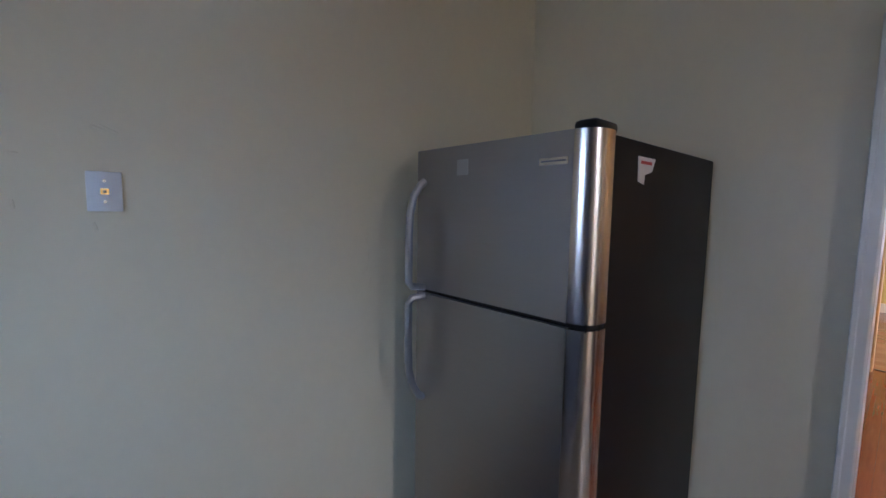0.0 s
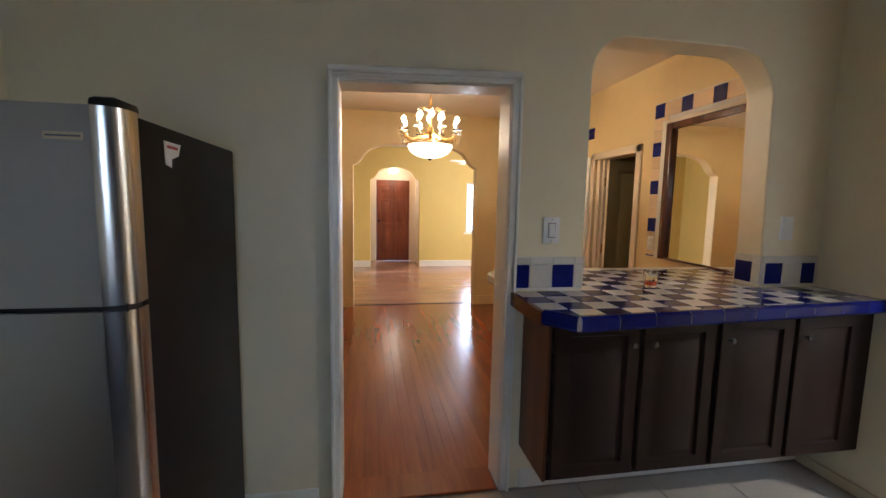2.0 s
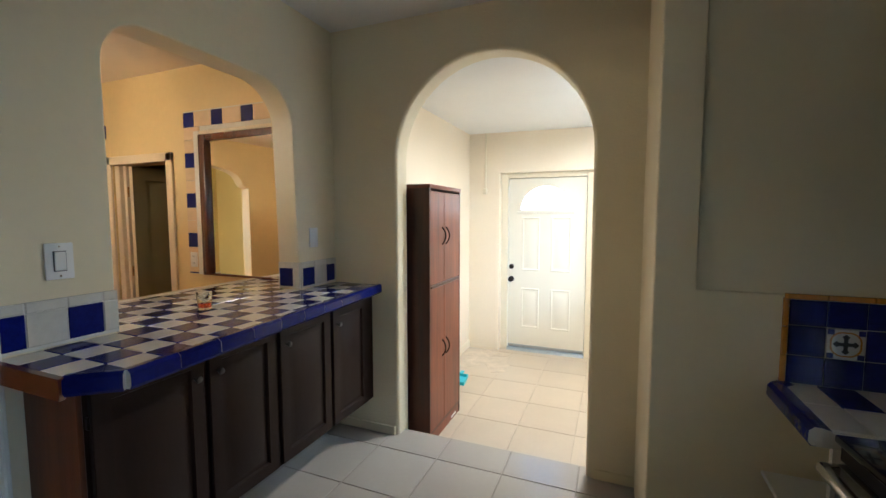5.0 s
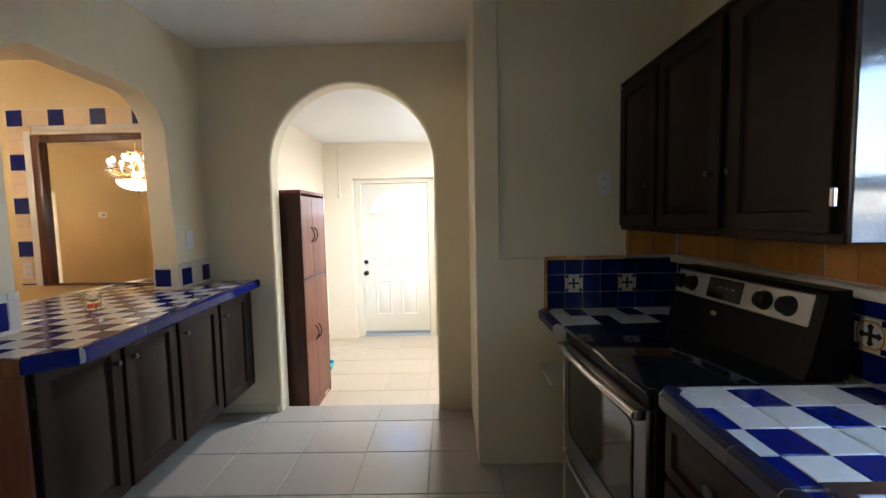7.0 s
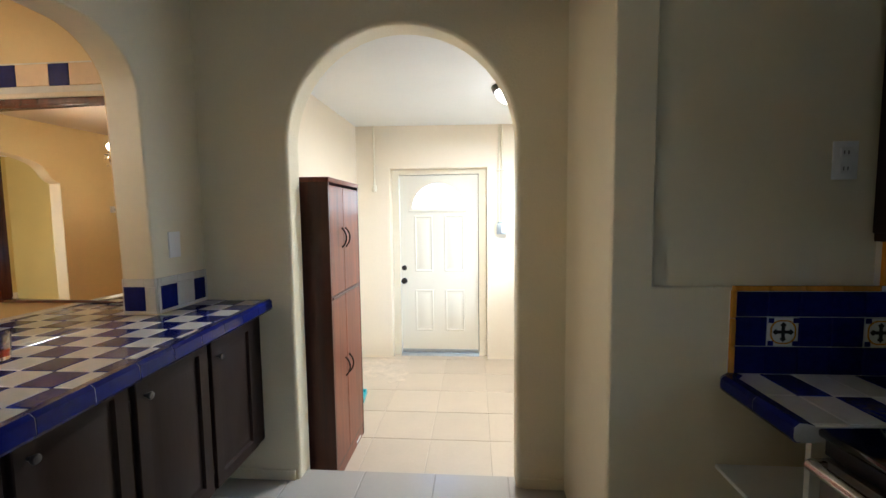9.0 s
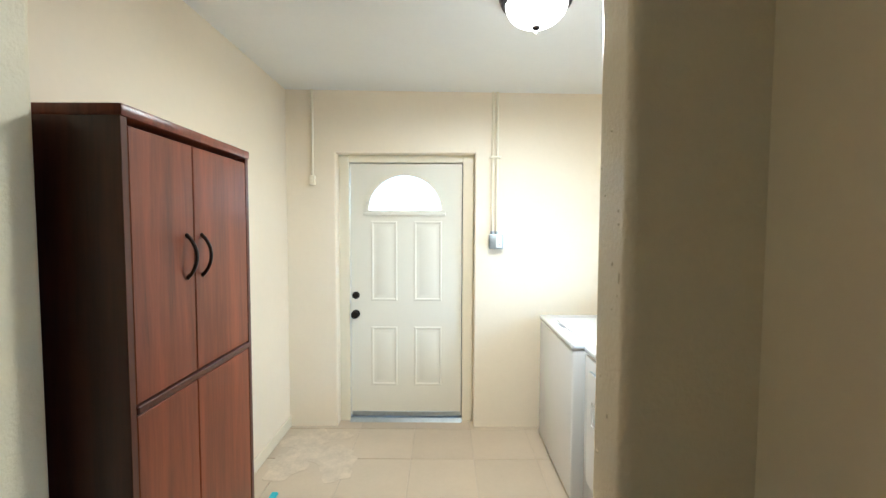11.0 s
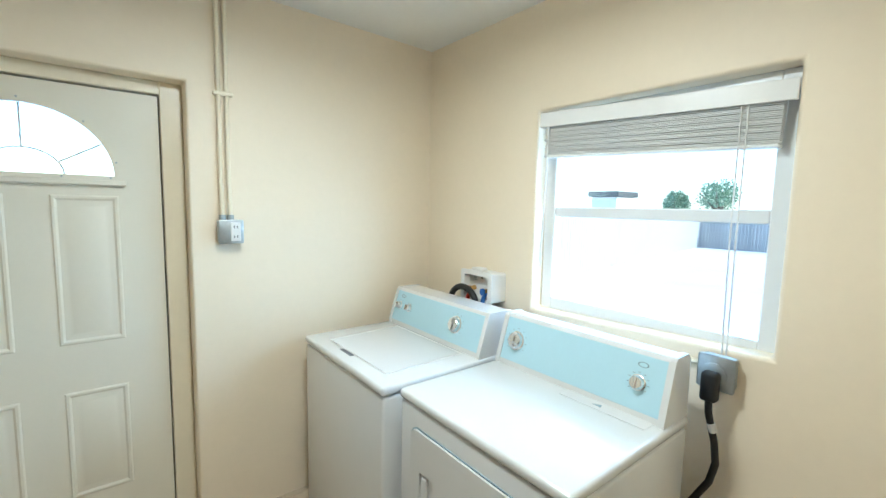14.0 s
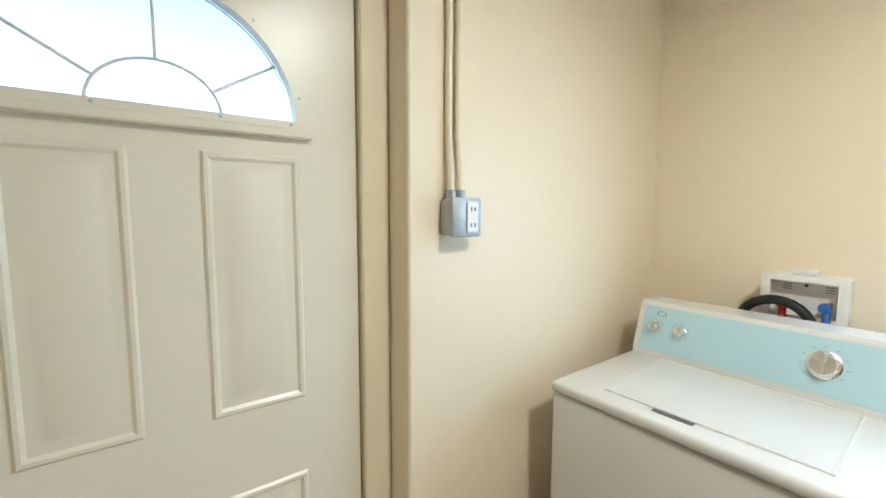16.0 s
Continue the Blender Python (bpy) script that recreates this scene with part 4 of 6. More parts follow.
for reg in ([(KX0 + 0.003, -0.462), (FX - 0.035, -0.462), (FX, -0.425), (FX, sy0), (KX0 + 0.003, sy0)], [(sx1, sy0), (FX, sy0), (FX, sy1), (sx1, sy1)], [(KX0 + 0.003, sy0), (sx0, sy0), (sx0, sy1), (KX0 + 0.003, sy1)], [(KX0 + 0.003, sy1), (FX, sy1), (FX, KY1 - 0.003), (KX0 + 0.003, KY1 - 0.003)]):
    lay(sk, "tile", reg, "z", SC - 0.008, SC + 0.001, -0.785, -0.4435, 0.105, 0.1125, 0.003, lambda i, j: BLUE if ((-i, j) in BLUES if j < 4 else (i + j) % 2 == 0) else WHITE_TILE)
cap_row(sk, [(FX, KY1 - 0.003), (FX, -0.425), (FX - 0.035, -0.462)], 0.905, SC, 0.15, NAVY)
sink = thing("kitchen_sink", (-1.03, 0.4, SC), "stainless steel drop-in sink in the tiled counter", "sink")
part("rim", prism(bmesh.new(), "z", SC + 0.002, SC + 0.009, rect(sx0, sx1, sy0, sy1), [rect(sx0 + 0.06, sx1 - 0.035, sy0 + 0.035, sy1 - 0.035)]), STEEL_TRIM, sink)
bowl = bmesh.new()
x0, x1, y0, y1 = sx0 + 0.055, sx1 - 0.03, sy0 + 0.03, sy1 - 0.03
prism(bowl, "z", SC - 0.18, SC + 0.004, rect(x0, x1, y0, y1), [rect(x0 + 0.008, x1 - 0.008, y0 + 0.008, y1 - 0.008)])
box(bowl, x0 + 0.003, x1 - 0.003, y0 + 0.003, y1 - 0.003, SC - 0.185, SC - 0.178)
part("bowl", bowl, STEEL, sink)
bs = thing("base_cabinet", (-1.03, 0.49, 0), "black-brown painted base cabinet with ring-pull drawers", "cabinet")
bm = bmesh.new()
box(bm, KX0 + 0.005, -0.740, -0.462, -0.447, 0.09, 0.903)
box(bm, -0.76, -0.740, -0.447, KY1 - 0.004, 0.09, 0.903)
box(bm, -0.80, -0.78, -0.447, KY1 - 0.004, 0.0, 0.09)
part("body", bm, DARK_CAB, bs)
for y0 in (-0.45, 0.02, 0.49, 0.96):
    d = part("drawer_front", panel_door(bmesh.new(), "x", -0.722, 1, y0, y0 + 0.44, 0.70, 0.88, 0.035), DARK_CAB, bs)
    part("ring_pull", lathe(bmesh.new(), [(0.016, 0), (0.019, 0.002), (0.019, 0.005), (0.016, 0.007)], (-0.716, y0 + 0.22, 0.785), Matrix.Rotation(radians(90), 4, "Y"), 16), PEWTER, d)
    d = part("door", panel_door(bmesh.new(), "x", -0.722, 1, y0, y0 + 0.44, 0.12, 0.68), DARK_CAB, bs)
    part("knob", knob((-0.722, y0 + 0.06, 0.60), (1, 0, 0)), PEWTER, d)

# tiled backsplash at the stove
TP = 0.1005


def deco(parent, axis, a, out, u, z, s):
    """A patterned tile: ivory ground, ochre ring, dark cross and corners."""
    g = 0.0015
    t = part("patterned_tile", tile_prism(rect(u + g, u + s - g, z + g, z + s - g), axis, a, a + out * 0.010, 0.002), WHITE_TILE, parent, "ivory tile with a dark blue cross motif")
    cu, cz = u + s / 2, z + s / 2
    f0, f1 = a + out * 0.0095, a + out * 0.0112
    lo, hi = min(f0, f1), max(f0, f1)
    def flat(outer, holes=()):
        return prism(bmesh.new(), axis, lo, hi, outer, holes)
    ring = lambda r: [(cu + r * math.cos(k * math.pi / 12) * (1 + 0.10 * abs(math.sin(k * math.pi / 6))), cz + r * math.sin(k * math.pi / 12) * (1 + 0.10 * abs(math.sin(k * math.pi / 6)))) for k in range(24)]
    part("ring", flat(ring(s * 0.40), [ring(s * 0.355)]), YELLOW_TILE, t)
    w, l = s * 0.055, s * 0.33
    cross = []
    for k in range(4):
        a0 = k * math.pi / 2
        for du, dv in ((w, w), (l * 0.55, w), (l * 0.72, s * 0.10), (l, 0), (l * 0.72, -s * 0.10), (l * 0.55, -w)):
            if (du, dv) == (w, w):
                du, dv = w, -w
                cross.append((cu + du * math.cos(a0) - dv * math.sin(a0), cz + du * math.sin(a0) + dv * math.cos(a0)))
                continue
            dv = -dv
            cross.append((cu + du * math.cos(a0) - dv * math.sin(a0), cz + du * math.sin(a0) + dv * math.cos(a0)))
    part("cross", flat(cross), BLACK, t)
    for su in (-1, 1):
        for sz in (-1, 1):
            c0, c1 = (cu + su * s * 0.47, cz + sz * s * 0.47), (cu + su * s * 0.30, cz + sz * s * 0.30)
            part("corner", flat(rect(min(c0[0], c1[0]), max(c0[0], c1[0]), min(c0[1], c1[1]), max(c0[1], c1[1]))), BLUE, t)


nb = thing("stove_backsplash", (-1.0, -1.64, SN), "cobalt tile backsplash with patterned tiles and ochre border", "backsplash")
part("backing", B(KX0 + 0.002, -0.637, -1.639, -1.633, SN, 1.216), WGROUT, nb)
part("backing", B(KX0 + 0.002, -1.098, -1.656, -1.633, 1.21, 1.378), WGROUT, nb)
for j in range(3):
    for i in range(8):
        u = -0.653 - TP * (i + 1)
        z0, z1 = ((SN + 0.002, 1.0255), (1.0255, 1.126), (1.126, 1.212))[j]
        u0 = max(u, KX0 + 0.016)
        if u + TP - u0 < 0.02:
            continue
        if j == 1 and i in (1, 4):
            deco(nb, "y", -1.636, 1, u, z0, TP)
        else:
            part("tile", tile_prism(rect(u0 + 0.001, u + TP - 0.002, z0 + 0.0015, z1 - 0.0015), "y", -1.634, -1.626, 0.002), BLUE, nb)
for j in range(3):
    part("border_tile", tile_prism(rect(-0.652, -0.637, SN + 0.002 + j * 0.096, SN + (j + 1) * 0.096), "y", -1.634, -1.622, 0.004), YELLOW_TILE, nb)
for i in range(4):
    part("border_tile", tile_prism(rect(-0.639 - (i + 1) * 0.115, -0.641 - i * 0.115, 1.2135, 1.231), "y", -1.634, -1.621, 0.004), YELLOW_TILE, nb)
part("border_tile", tile_prism(rect(-1.112, -1.098, 1.231, 1.378), "y", -1.634, -1.621, 0.004), YELLOW_TILE, nb)
for i in range(2):
    part("tile", tile_prism(rect(-1.114 - (i + 1) * 0.13, -1.117 - i * 0.13, 1.231, 1.376), "y", -1.634, -1.627, 0.002), YELLOW_TILE, nb)
wb = thing("wall_backsplash", (KX0, 0, SC), "cobalt wall tiles below a white ledge and ochre tiles", "backsplash")
part("backing", B(KX0 + 0.0005, KX0 + 0.008, -1.632, -0.13, SN, 1.378), WGROUT, wb)
for i in range(13):
    y = -1.62 + i * 0.115
    if y + 0.115 > -0.13:
        continue
    for j, (z0, z1) in enumerate(((SN + 0.002, 1.022), (1.022, 1.132), (1.132, 1.189))):
        if j == 1 and i == 9:
            deco(wb, "x", KX0 + 0.008, 1, y, z0 + 0.001, 0.110)
        else:
            part("tile", tile_prism(rect(y + 0.001, y + 0.1135, z0 + 0.001, z1 - 0.0015), "x", KX0 + 0.007, KX0 + 0.015, 0.002), BLUE, wb)
    part("tile", tile_prism(rect(y + 0.001, y + 0.1135, 1.232, 1.376), "x", KX0 + 0.007, KX0 + 0.014, 0.002), YELLOW_TILE, wb)
part("ledge", B(KX0 + 0.006, KX0 + 0.055, -1.63, -0.13, 1.190, 1.228, bev=0.004), TRIM, wb, "white painted ledge")

# upper cabinets
uc = thing("upper_cabinet", (-1.22, -0.96, 1.38), "black-brown painted wall cabinet with three panel doors", "cabinet")
UX = -1.058
part("body", B(KX0 + 0.003, UX - 0.02, -1.634, -0.300, 1.384, 2.155, bev=0.003), DARK_CAB, uc)
GLOSS_END = paint("glossy_drippy_paint", (0.05, 0.05, 0.055), 0.16, 0.3, 9, 0.5, 22, coat=0.8, dist=0.004)
part("end_panel", B(KX0 + 0.003, UX - 0.018, -0.300, -0.286, 1.380, 2.160, bev=0.003), GLOSS_END, uc, "glossy dripped paint end panel")
part("crown", B(KX0 + 0.003, UX - 0.002, -1.636, -0.282, 2.155, 2.175, bev=0.004), DARK_CAB, uc)
part("bottom_rail", B(UX - 0.024, UX - 0.012, -1.634, -0.298, 1.376, 1.405, bev=0.002), DARK_CAB, uc)
for y0, y1, ky in ((-1.628, -1.235, -1.275), (-1.205, -0.765, -0.80), (-0.72, -0.325, -0.685)):
    d = part("door", panel_door(bmesh.new(), "x", UX, 1, y0, y1, 1.402, 2.145), DARK_CAB, uc)
    part("knob", knob((UX, ky, 1.60), (1, 0, 0), 0.012), PEWTER, d)
    if y1 > -0.4:
        part("hinge", B(UX - 0.004, UX + 0.008, -0.322, -0.308, 1.47, 1.52, bev=0.003), CHROME, d, "bright steel hinge")
# outlet on the nook wall
ol = thing("wall_outlet", (-0.985, -1.655, 1.58), "white duplex outlet plate on cream plaster", "outlet")
part("plate", B(-1.022, -0.945, -1.6552, -1.649, 1.577, 1.700, bev=0.0025, seg=2), PLASTIC_W, ol)
for z in (1.612, 1.664):
    part("socket", B(-1.000, -0.967, -1.6495, -1.647, z - 0.015, z + 0.015, bev=0.002), PLASTIC_W, ol)
    for x in (-0.990, -0.977):
        part("slot", B(x - 0.0015, x + 0.0015, -1.6475, -1.6465, z - 0.006, z + 0.006), INK, ol)

# kitchen window frame
def sash_window(name, axis, a, u0, u1, z0, z1, zm, label, t=0.05, w=0.045):
    win = thing(name, spot(axis, a, (u0 + u1) / 2, z0), label, "window", kind="structure")
    def pc(nm, da, db, ua, ub, za, zb, m, bev=0.004):
        args = (a + da, a + db, ua, ub, za, zb) if axis == "x" else (ua, ub, a + da, a + db, za, zb)
        return part(nm, B(*args, bev=bev), m, win)
    pc("window_frame", 0, t, u0, u0 + w, z0, z1, VINYL)
    pc("window_frame", 0, t, u1 - w, u1, z0, z1, VINYL)
    pc("window_frame", 0, t, u0 + w, u1 - w, z1 - w, z1, VINYL)
    pc("window_frame", 0, t, u0 + w, u1 - w, z0, z0 + w, VINYL)
    pc("meeting_rail", 0.004, t - 0.004, u0 + w, u1 - w, zm - 0.026, zm + 0.022, VINYL)
    for za, zb in ((z0 + w, zm - 0.026), (zm + 0.022, z1 - w)):
        p = pc("pane", t * 0.45, t * 0.55, u0 + w - 0.004, u1 - w + 0.004, za - 0.004, zb + 0.004, PANE, 0)
        p.visible_shadow = False
    return win


sash_window("window_kitchen", "x", KX0 - 0.14, -0.10, 0.70, 1.12, 1.98, 1.55, "white vinyl sash window over the sink")


# ---- laundry things ----
bd = thing("door_1", (0.634, -5.0, LZ0), "ivory panelled steel back door with a fan light, shut", "door", kind="structure")
slab_lite = arch(0.352, 0.942, 1.560, 1.561, 1.845, 24)
bm = prism(bmesh.new(), "y", -5.045, -5.0, rect(0.185, 1.083, -0.125, 1.936), [slab_lite])
leaf = part("leaf", bm, DOOR_WHITE, bd)
for x0, x1, z0, z1 in ((0.708, 0.920, 0.830, 1.478), (0.346, 0.574, 0.830, 1.478), (0.708, 0.922, 0.128, 0.616), (0.346, 0.570, 0.128, 0.616)):
    bm = B(x0, x1, -5.003, -4.9985, z0, z1)
    face = max((f for f in bm.faces if f.normal.y > 0.99), key=lambda f: f.calc_area())
    for width, push in ((0.006, 0.005), (0.008, 0.0), (0.008, -0.006), (0.016, 0.0), (0.014, 0.006)):
        bmesh.ops.inset_region(bm, faces=[face], thickness=width, depth=0.0, use_even_offset=True)
        for v in face.verts:
            v.co.y += push
    part("panel", bm, DOOR_WHITE, leaf)
ring_out, ring_in = arch(0.325, 0.969, 1.530, 1.552, 1.876, 24), arch(0.356, 0.938, 1.564, 1.565, 1.840, 24)
lt = part("fan_light_frame", prism(bmesh.new(), "y", -5.004, -4.984, ring_out, [ring_in]), DOOR_WHITE, leaf, "ivory half-round glazing frame")
part("fan_light_ledge", B(0.315, 0.979, -5.002, -4.976, 1.522, 1.546, bev=0.004), DOOR_WHITE, leaf)
pane = part("fan_light_pane", prism(bmesh.new(), "y", -5.030, -5.024, arch(0.353, 0.941, 1.561, 1.562, 1.844, 24)), PANE, leaf)
pane.visible_shadow = False
GRILLE = paint("pale_grille", (0.80, 0.79, 0.74), 0.4, 0.02)
part("grille_arc", tube(bmesh.new(), arc(lambda t: (0.647 + 0.125 * math.cos(math.pi * t), -5.018, 1.562 + 0.105 * math.sin(math.pi * t)), 16), 0.004, 6), GRILLE, leaf)
for a in (30, 90, 150):
    c, s = math.cos(radians(a)), math.sin(radians(a))
    part("grille_ray", tube(bmesh.new(), [(0.647 + 0.125 * c, -5.018, 1.562 + 0.105 * s), (0.647 + 0.29 * c, -5.018, 1.562 + 0.278 * s)], 0.004, 6), GRILLE, leaf)
for a in (12, 50, 90, 130, 168):
    part("screw", cyl(bmesh.new(), (0.647 + 0.306 * math.cos(radians(a)), -4.985, 1.562 + 0.294 * math.sin(radians(a))), (0.647 + 0.306 * math.cos(radians(a)), -4.9825, 1.562 + 0.294 * math.sin(radians(a))), 0.004, n=8), GALV, leaf)
for x in (0.37, 0.53, 0.76, 0.92):
    part("screw", cyl(bmesh.new(), (x, -4.985, 1.555), (x, -4.9825, 1.555), 0.004, n=8), GALV, leaf)
fw = Matrix.Rotation(radians(-90), 4, "X")
part("deadbolt", lathe(bmesh.new(), [(0.031, 0), (0.031, 0.006), (0.026, 0.012), (0.022, 0.022), (0.002, 0.024)], (1.045, -5.0, 0.873), fw, 20), IRON, leaf, "dark bronze deadbolt")
part("door_knob", lathe(bmesh.new(), [(0.034, 0), (0.034, 0.004), (0.014, 0.010), (0.013, 0.030), (0.026, 0.040), (0.032, 0.052), (0.028, 0.064), (0.002, 0.068)], (1.045, -5.0, 0.721), fw, 20), IRON, leaf, "dark bronze door knob")
part("door_frame", B(0.090, 0.179, -5.094, -4.975, LZ0, 2.0, bev=0.004), CREAM_TRIM, bd)
part("door_frame", B(1.090, 1.172, -5.094, -4.975, LZ0, 2.0, bev=0.004), CREAM_TRIM, bd)
part("door_frame", B(0.179, 1.090, -5.094, -4.975, 1.943, 2.0, bev=0.004), CREAM_TRIM, bd)
part("stop", B(0.16, 1.105, -5.09, -5.046, 1.92, 1.96), BLACK, bd)
part("stop", B(0.165, 0.19, -5.09, -5.046, LZ0, 1.95), BLACK, bd)
part("sill", prism(bmesh.new(), "x", 0.179, 1.090, [(-5.09, LZ0), (-4.945, LZ0), (-4.975, -0.137), (-5.09, -0.128)]), GALV, bd, "aluminium door sill")
part("sweep", B(0.19, 1.078, -5.0, -4.993, -0.128, -0.09, bev=0.002), GALV, leaf, "grey door sweep")

# conduit and boxes
cd = thing("conduit_stub", (1.345, LY0, 1.75), "cream painted conduit with a coupling at its end", "conduit")
part("pipe", cyl(bmesh.new(), (1.345, LY0 + 0.012, 1.79), (1.345, LY0 + 0.012, LZ1 - 0.001), 0.0105, n=14), CREAM_TRIM, cd)
part("coupling", B(1.322, 1.368, LY0, LY0 + 0.04, 1.752, 1.822, bev=0.008, seg=2), CREAM_TRIM, cd)
ob_ = thing("surface_outlet", (-0.07, LY0, 1.27), "galvanised surface outlet box fed by two painted conduits", "outlet")
part("box", B(-0.124, -0.020, LY0, LY0 + 0.052, 1.268, 1.374, bev=0.008, seg=2), GALV, ob_)
part("cover", B(-0.127, -0.017, LY0 + 0.052, LY0 + 0.064, 1.264, 1.378, bev=0.006, seg=2), GALV, ob_)
part("receptacle", B(-0.112, -0.068, LY0 + 0.064, LY0 + 0.069, 1.276, 1.366, bev=0.003), PLASTIC_W, ob_)
for z in (1.298, 1.344):
    for x in (-0.097, -0.083):
        part("slot", B(x - 0.0018, x + 0.0018, LY0 + 0.0685, LY0 + 0.0705, z - 0.006, z + 0.006), INK, ob_)
for x in (-0.043, -0.077):
    p = part("pipe", tube(bmesh.new(), [(x, LY0 + 0.022, 1.395), (x, LY0 + 0.020, 1.46), (x + 0.002, LY0 + 0.013, 1.56), (x, LY0 + 0.012, LZ1 - 0.001)], 0.0105, 12), CREAM_TRIM, ob_, "cream painted conduit")
    part("connector", cyl(bmesh.new(), (x, LY0 + 0.024, 1.372), (x, LY0 + 0.024, 1.40), 0.0155, n=14), GALV, p)
part("strap", B(-0.105, -0.018, LY0, LY0 + 0.026, 1.958, 1.976, bev=0.004), CREAM_TRIM, ob_)

# ceiling lamp
cl = thing("ceiling_lamp", (-0.08, -3.54, LZ1), "lit frosted bowl ceiling lamp with a bronze rim", "ceiling lamp")
part("rim", lathe(bmesh.new(), [(0.05, 0), (0.165, 0), (0.168, -0.02), (0.155, -0.05), (0.140, -0.055), (0.140, -0.045)], (-0.08, -3.54, LZ1), n=36), IRON, cl, "dark bronze rim")
cl_bowl = part("bowl", lathe(bmesh.new(), [(0.138, -0.046)] + [(0.138 * math.cos(a), -0.05 - 0.10 * math.sin(a)) for a in [math.pi / 2 * i / 10 for i in range(11)]], (-0.08, -3.54, LZ1), n=36), LAMP_GLASS, cl, "lit frosted glass bowl")
cl_bowl.visible_shadow = False
part("finial", lathe(bmesh.new(), [(0.016, -0.148), (0.018, -0.156), (0.006, -0.164), (0.009, -0.172), (0.001, -0.182)], (-0.08, -3.54, LZ1), n=14), IRON, cl)

# tall cabinet
tc = thing("tall_cabinet", (1.30, -2.87, LZ0), "tall cherry laminate storage cabinet with four doors", "cabinet")
CX, C0, C1, CZ = 1.064, -3.181, -2.562, 1.708
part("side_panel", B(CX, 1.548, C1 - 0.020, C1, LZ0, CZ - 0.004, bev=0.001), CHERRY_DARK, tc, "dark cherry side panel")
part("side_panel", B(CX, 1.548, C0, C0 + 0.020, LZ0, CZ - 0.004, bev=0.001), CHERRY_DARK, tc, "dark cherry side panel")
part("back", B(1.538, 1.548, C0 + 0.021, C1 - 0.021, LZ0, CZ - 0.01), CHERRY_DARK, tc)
part("top_board", B(CX - 0.006, 1.549, C0 - 0.004, C1 + 0.003, CZ - 0.030, CZ, bev=0.007, seg=2), CHERRY, tc)
part("middle_shelf", B(CX - 0.004, 1.53, C0 + 0.022, C1 - 0.022, 0.976, 0.996, bev=0.003), CHERRY_DARK, tc)
part("plinth", B(CX + 0.004, CX + 0.02, C0 + 0.022, C1 - 0.022, LZ0, LZ0 + 0.075, bev=0.002), CHERRY, tc)
part("bottom_board", B(CX + 0.004, 1.53, C0 + 0.022, C1 - 0.022, LZ0 + 0.075, LZ0 + 0.09), CHERRY_DARK, tc)
cm = -2.834
for z0, z1, hz in ((1.000, 1.662, 1.343), (LZ0 + 0.094, 0.972, 0.50)):
    for y0, y1, yh in ((cm + 0.002, C1 - 0.023, cm + 0.038), (C0 + 0.023, cm - 0.002, cm - 0.036)):
        d = part("door", B(CX + 0.001, CX + 0.017, y0, y1, z0, z1, bev=0.002), CHERRY, tc)
        part("handle", tube(bmesh.new(), arc(lambda t: (CX + 0.002 - 0.030 * math.sin(math.pi * t) ** 0.7, yh, hz - 0.062 + 0.124 * t), 12), [0.007] + [0.0052] * 11 + [0.007], 8), IRON, d, "dark bowed handle")
part("paper_tag", B(CX + 0.0005, CX + 0.0035, -3.09, -2.99, LZ0 + 0.02, LZ0 + 0.035), PLASTIC_W, tc, "pale tape scrap on the plinth")

# dustpan behind the cabinet
dp = thing("dustpan", (1.30, -3.78, LZ0), "turquoise plastic dustpan on the tiled floor", "dustpan")
part("pan", prism(bmesh.new(), "z", LZ0 + 0.001, LZ0 + 0.035, [(1.20, -3.68), (1.44, -3.68), (1.41, -3.90), (1.23, -3.90)], [[(1.21, -3.684), (1.43, -3.684), (1.402, -3.892), (1.238, -3.892)]]), TEAL, dp)
part("pan_floor", prism(bmesh.new(), "z", LZ0 + 0.001, LZ0 + 0.006, [(1.205, -3.682), (1.435, -3.682), (1.405, -3.896), (1.235, -3.896)]), TEAL, dp)
part("grip", B(1.30, 1.34, -4.0, -3.895, LZ0 + 0.012, LZ0 + 0.03, bev=0.006), TEAL, dp)
# dusty cement stain
stn = thing("floor_stain", (1.2, -4.4, LZ0), "pale cement dust stain on sandy tiles", "stain", kind="structure")
for k, (cx, cy, rx, ry) in enumerate(((1.33, -4.66, 0.17, 0.15), (1.17, -4.47, 0.20, 0.13), (1.03, -4.30, 0.12, 0.16), (1.37, -4.33, 0.13, 0.20), (1.12, -4.72, 0.12, 0.06))):
    loop = []
    for i in range(40):
        a = 2 * math.pi * i / 40
        r = 1 + 0.35 * noise.noise(Vector((2.2 * math.cos(a) + 5 * k, 2.2 * math.sin(a), 0.3))) + 0.16 * noise.noise(Vector((7 * math.cos(a), 7 * math.sin(a), 2.0 * k)))
        loop.append((min(1.545, cx + rx * r * math.cos(a)), cy + ry * r * math.sin(a)))
    part("patch", prism(bmesh.new(), "z", LZ0 + 0.0003, LZ0 + 0.0012 + 0.0002 * k, loop), CEMENT, stn)


# washer and dryer
def bars(parent, face, y0, y1, v, n, material=None):
    """Print that is too small to read, as short bars."""
    step = (y1 - y0) / n
    for k in range(n):
        part("print", face(B(-0.0005, 0.001, y0 + k * step, y0 + (k + 0.8) * step, v - 0.0025, v + 0.0025)), material or GREY_INK, parent)


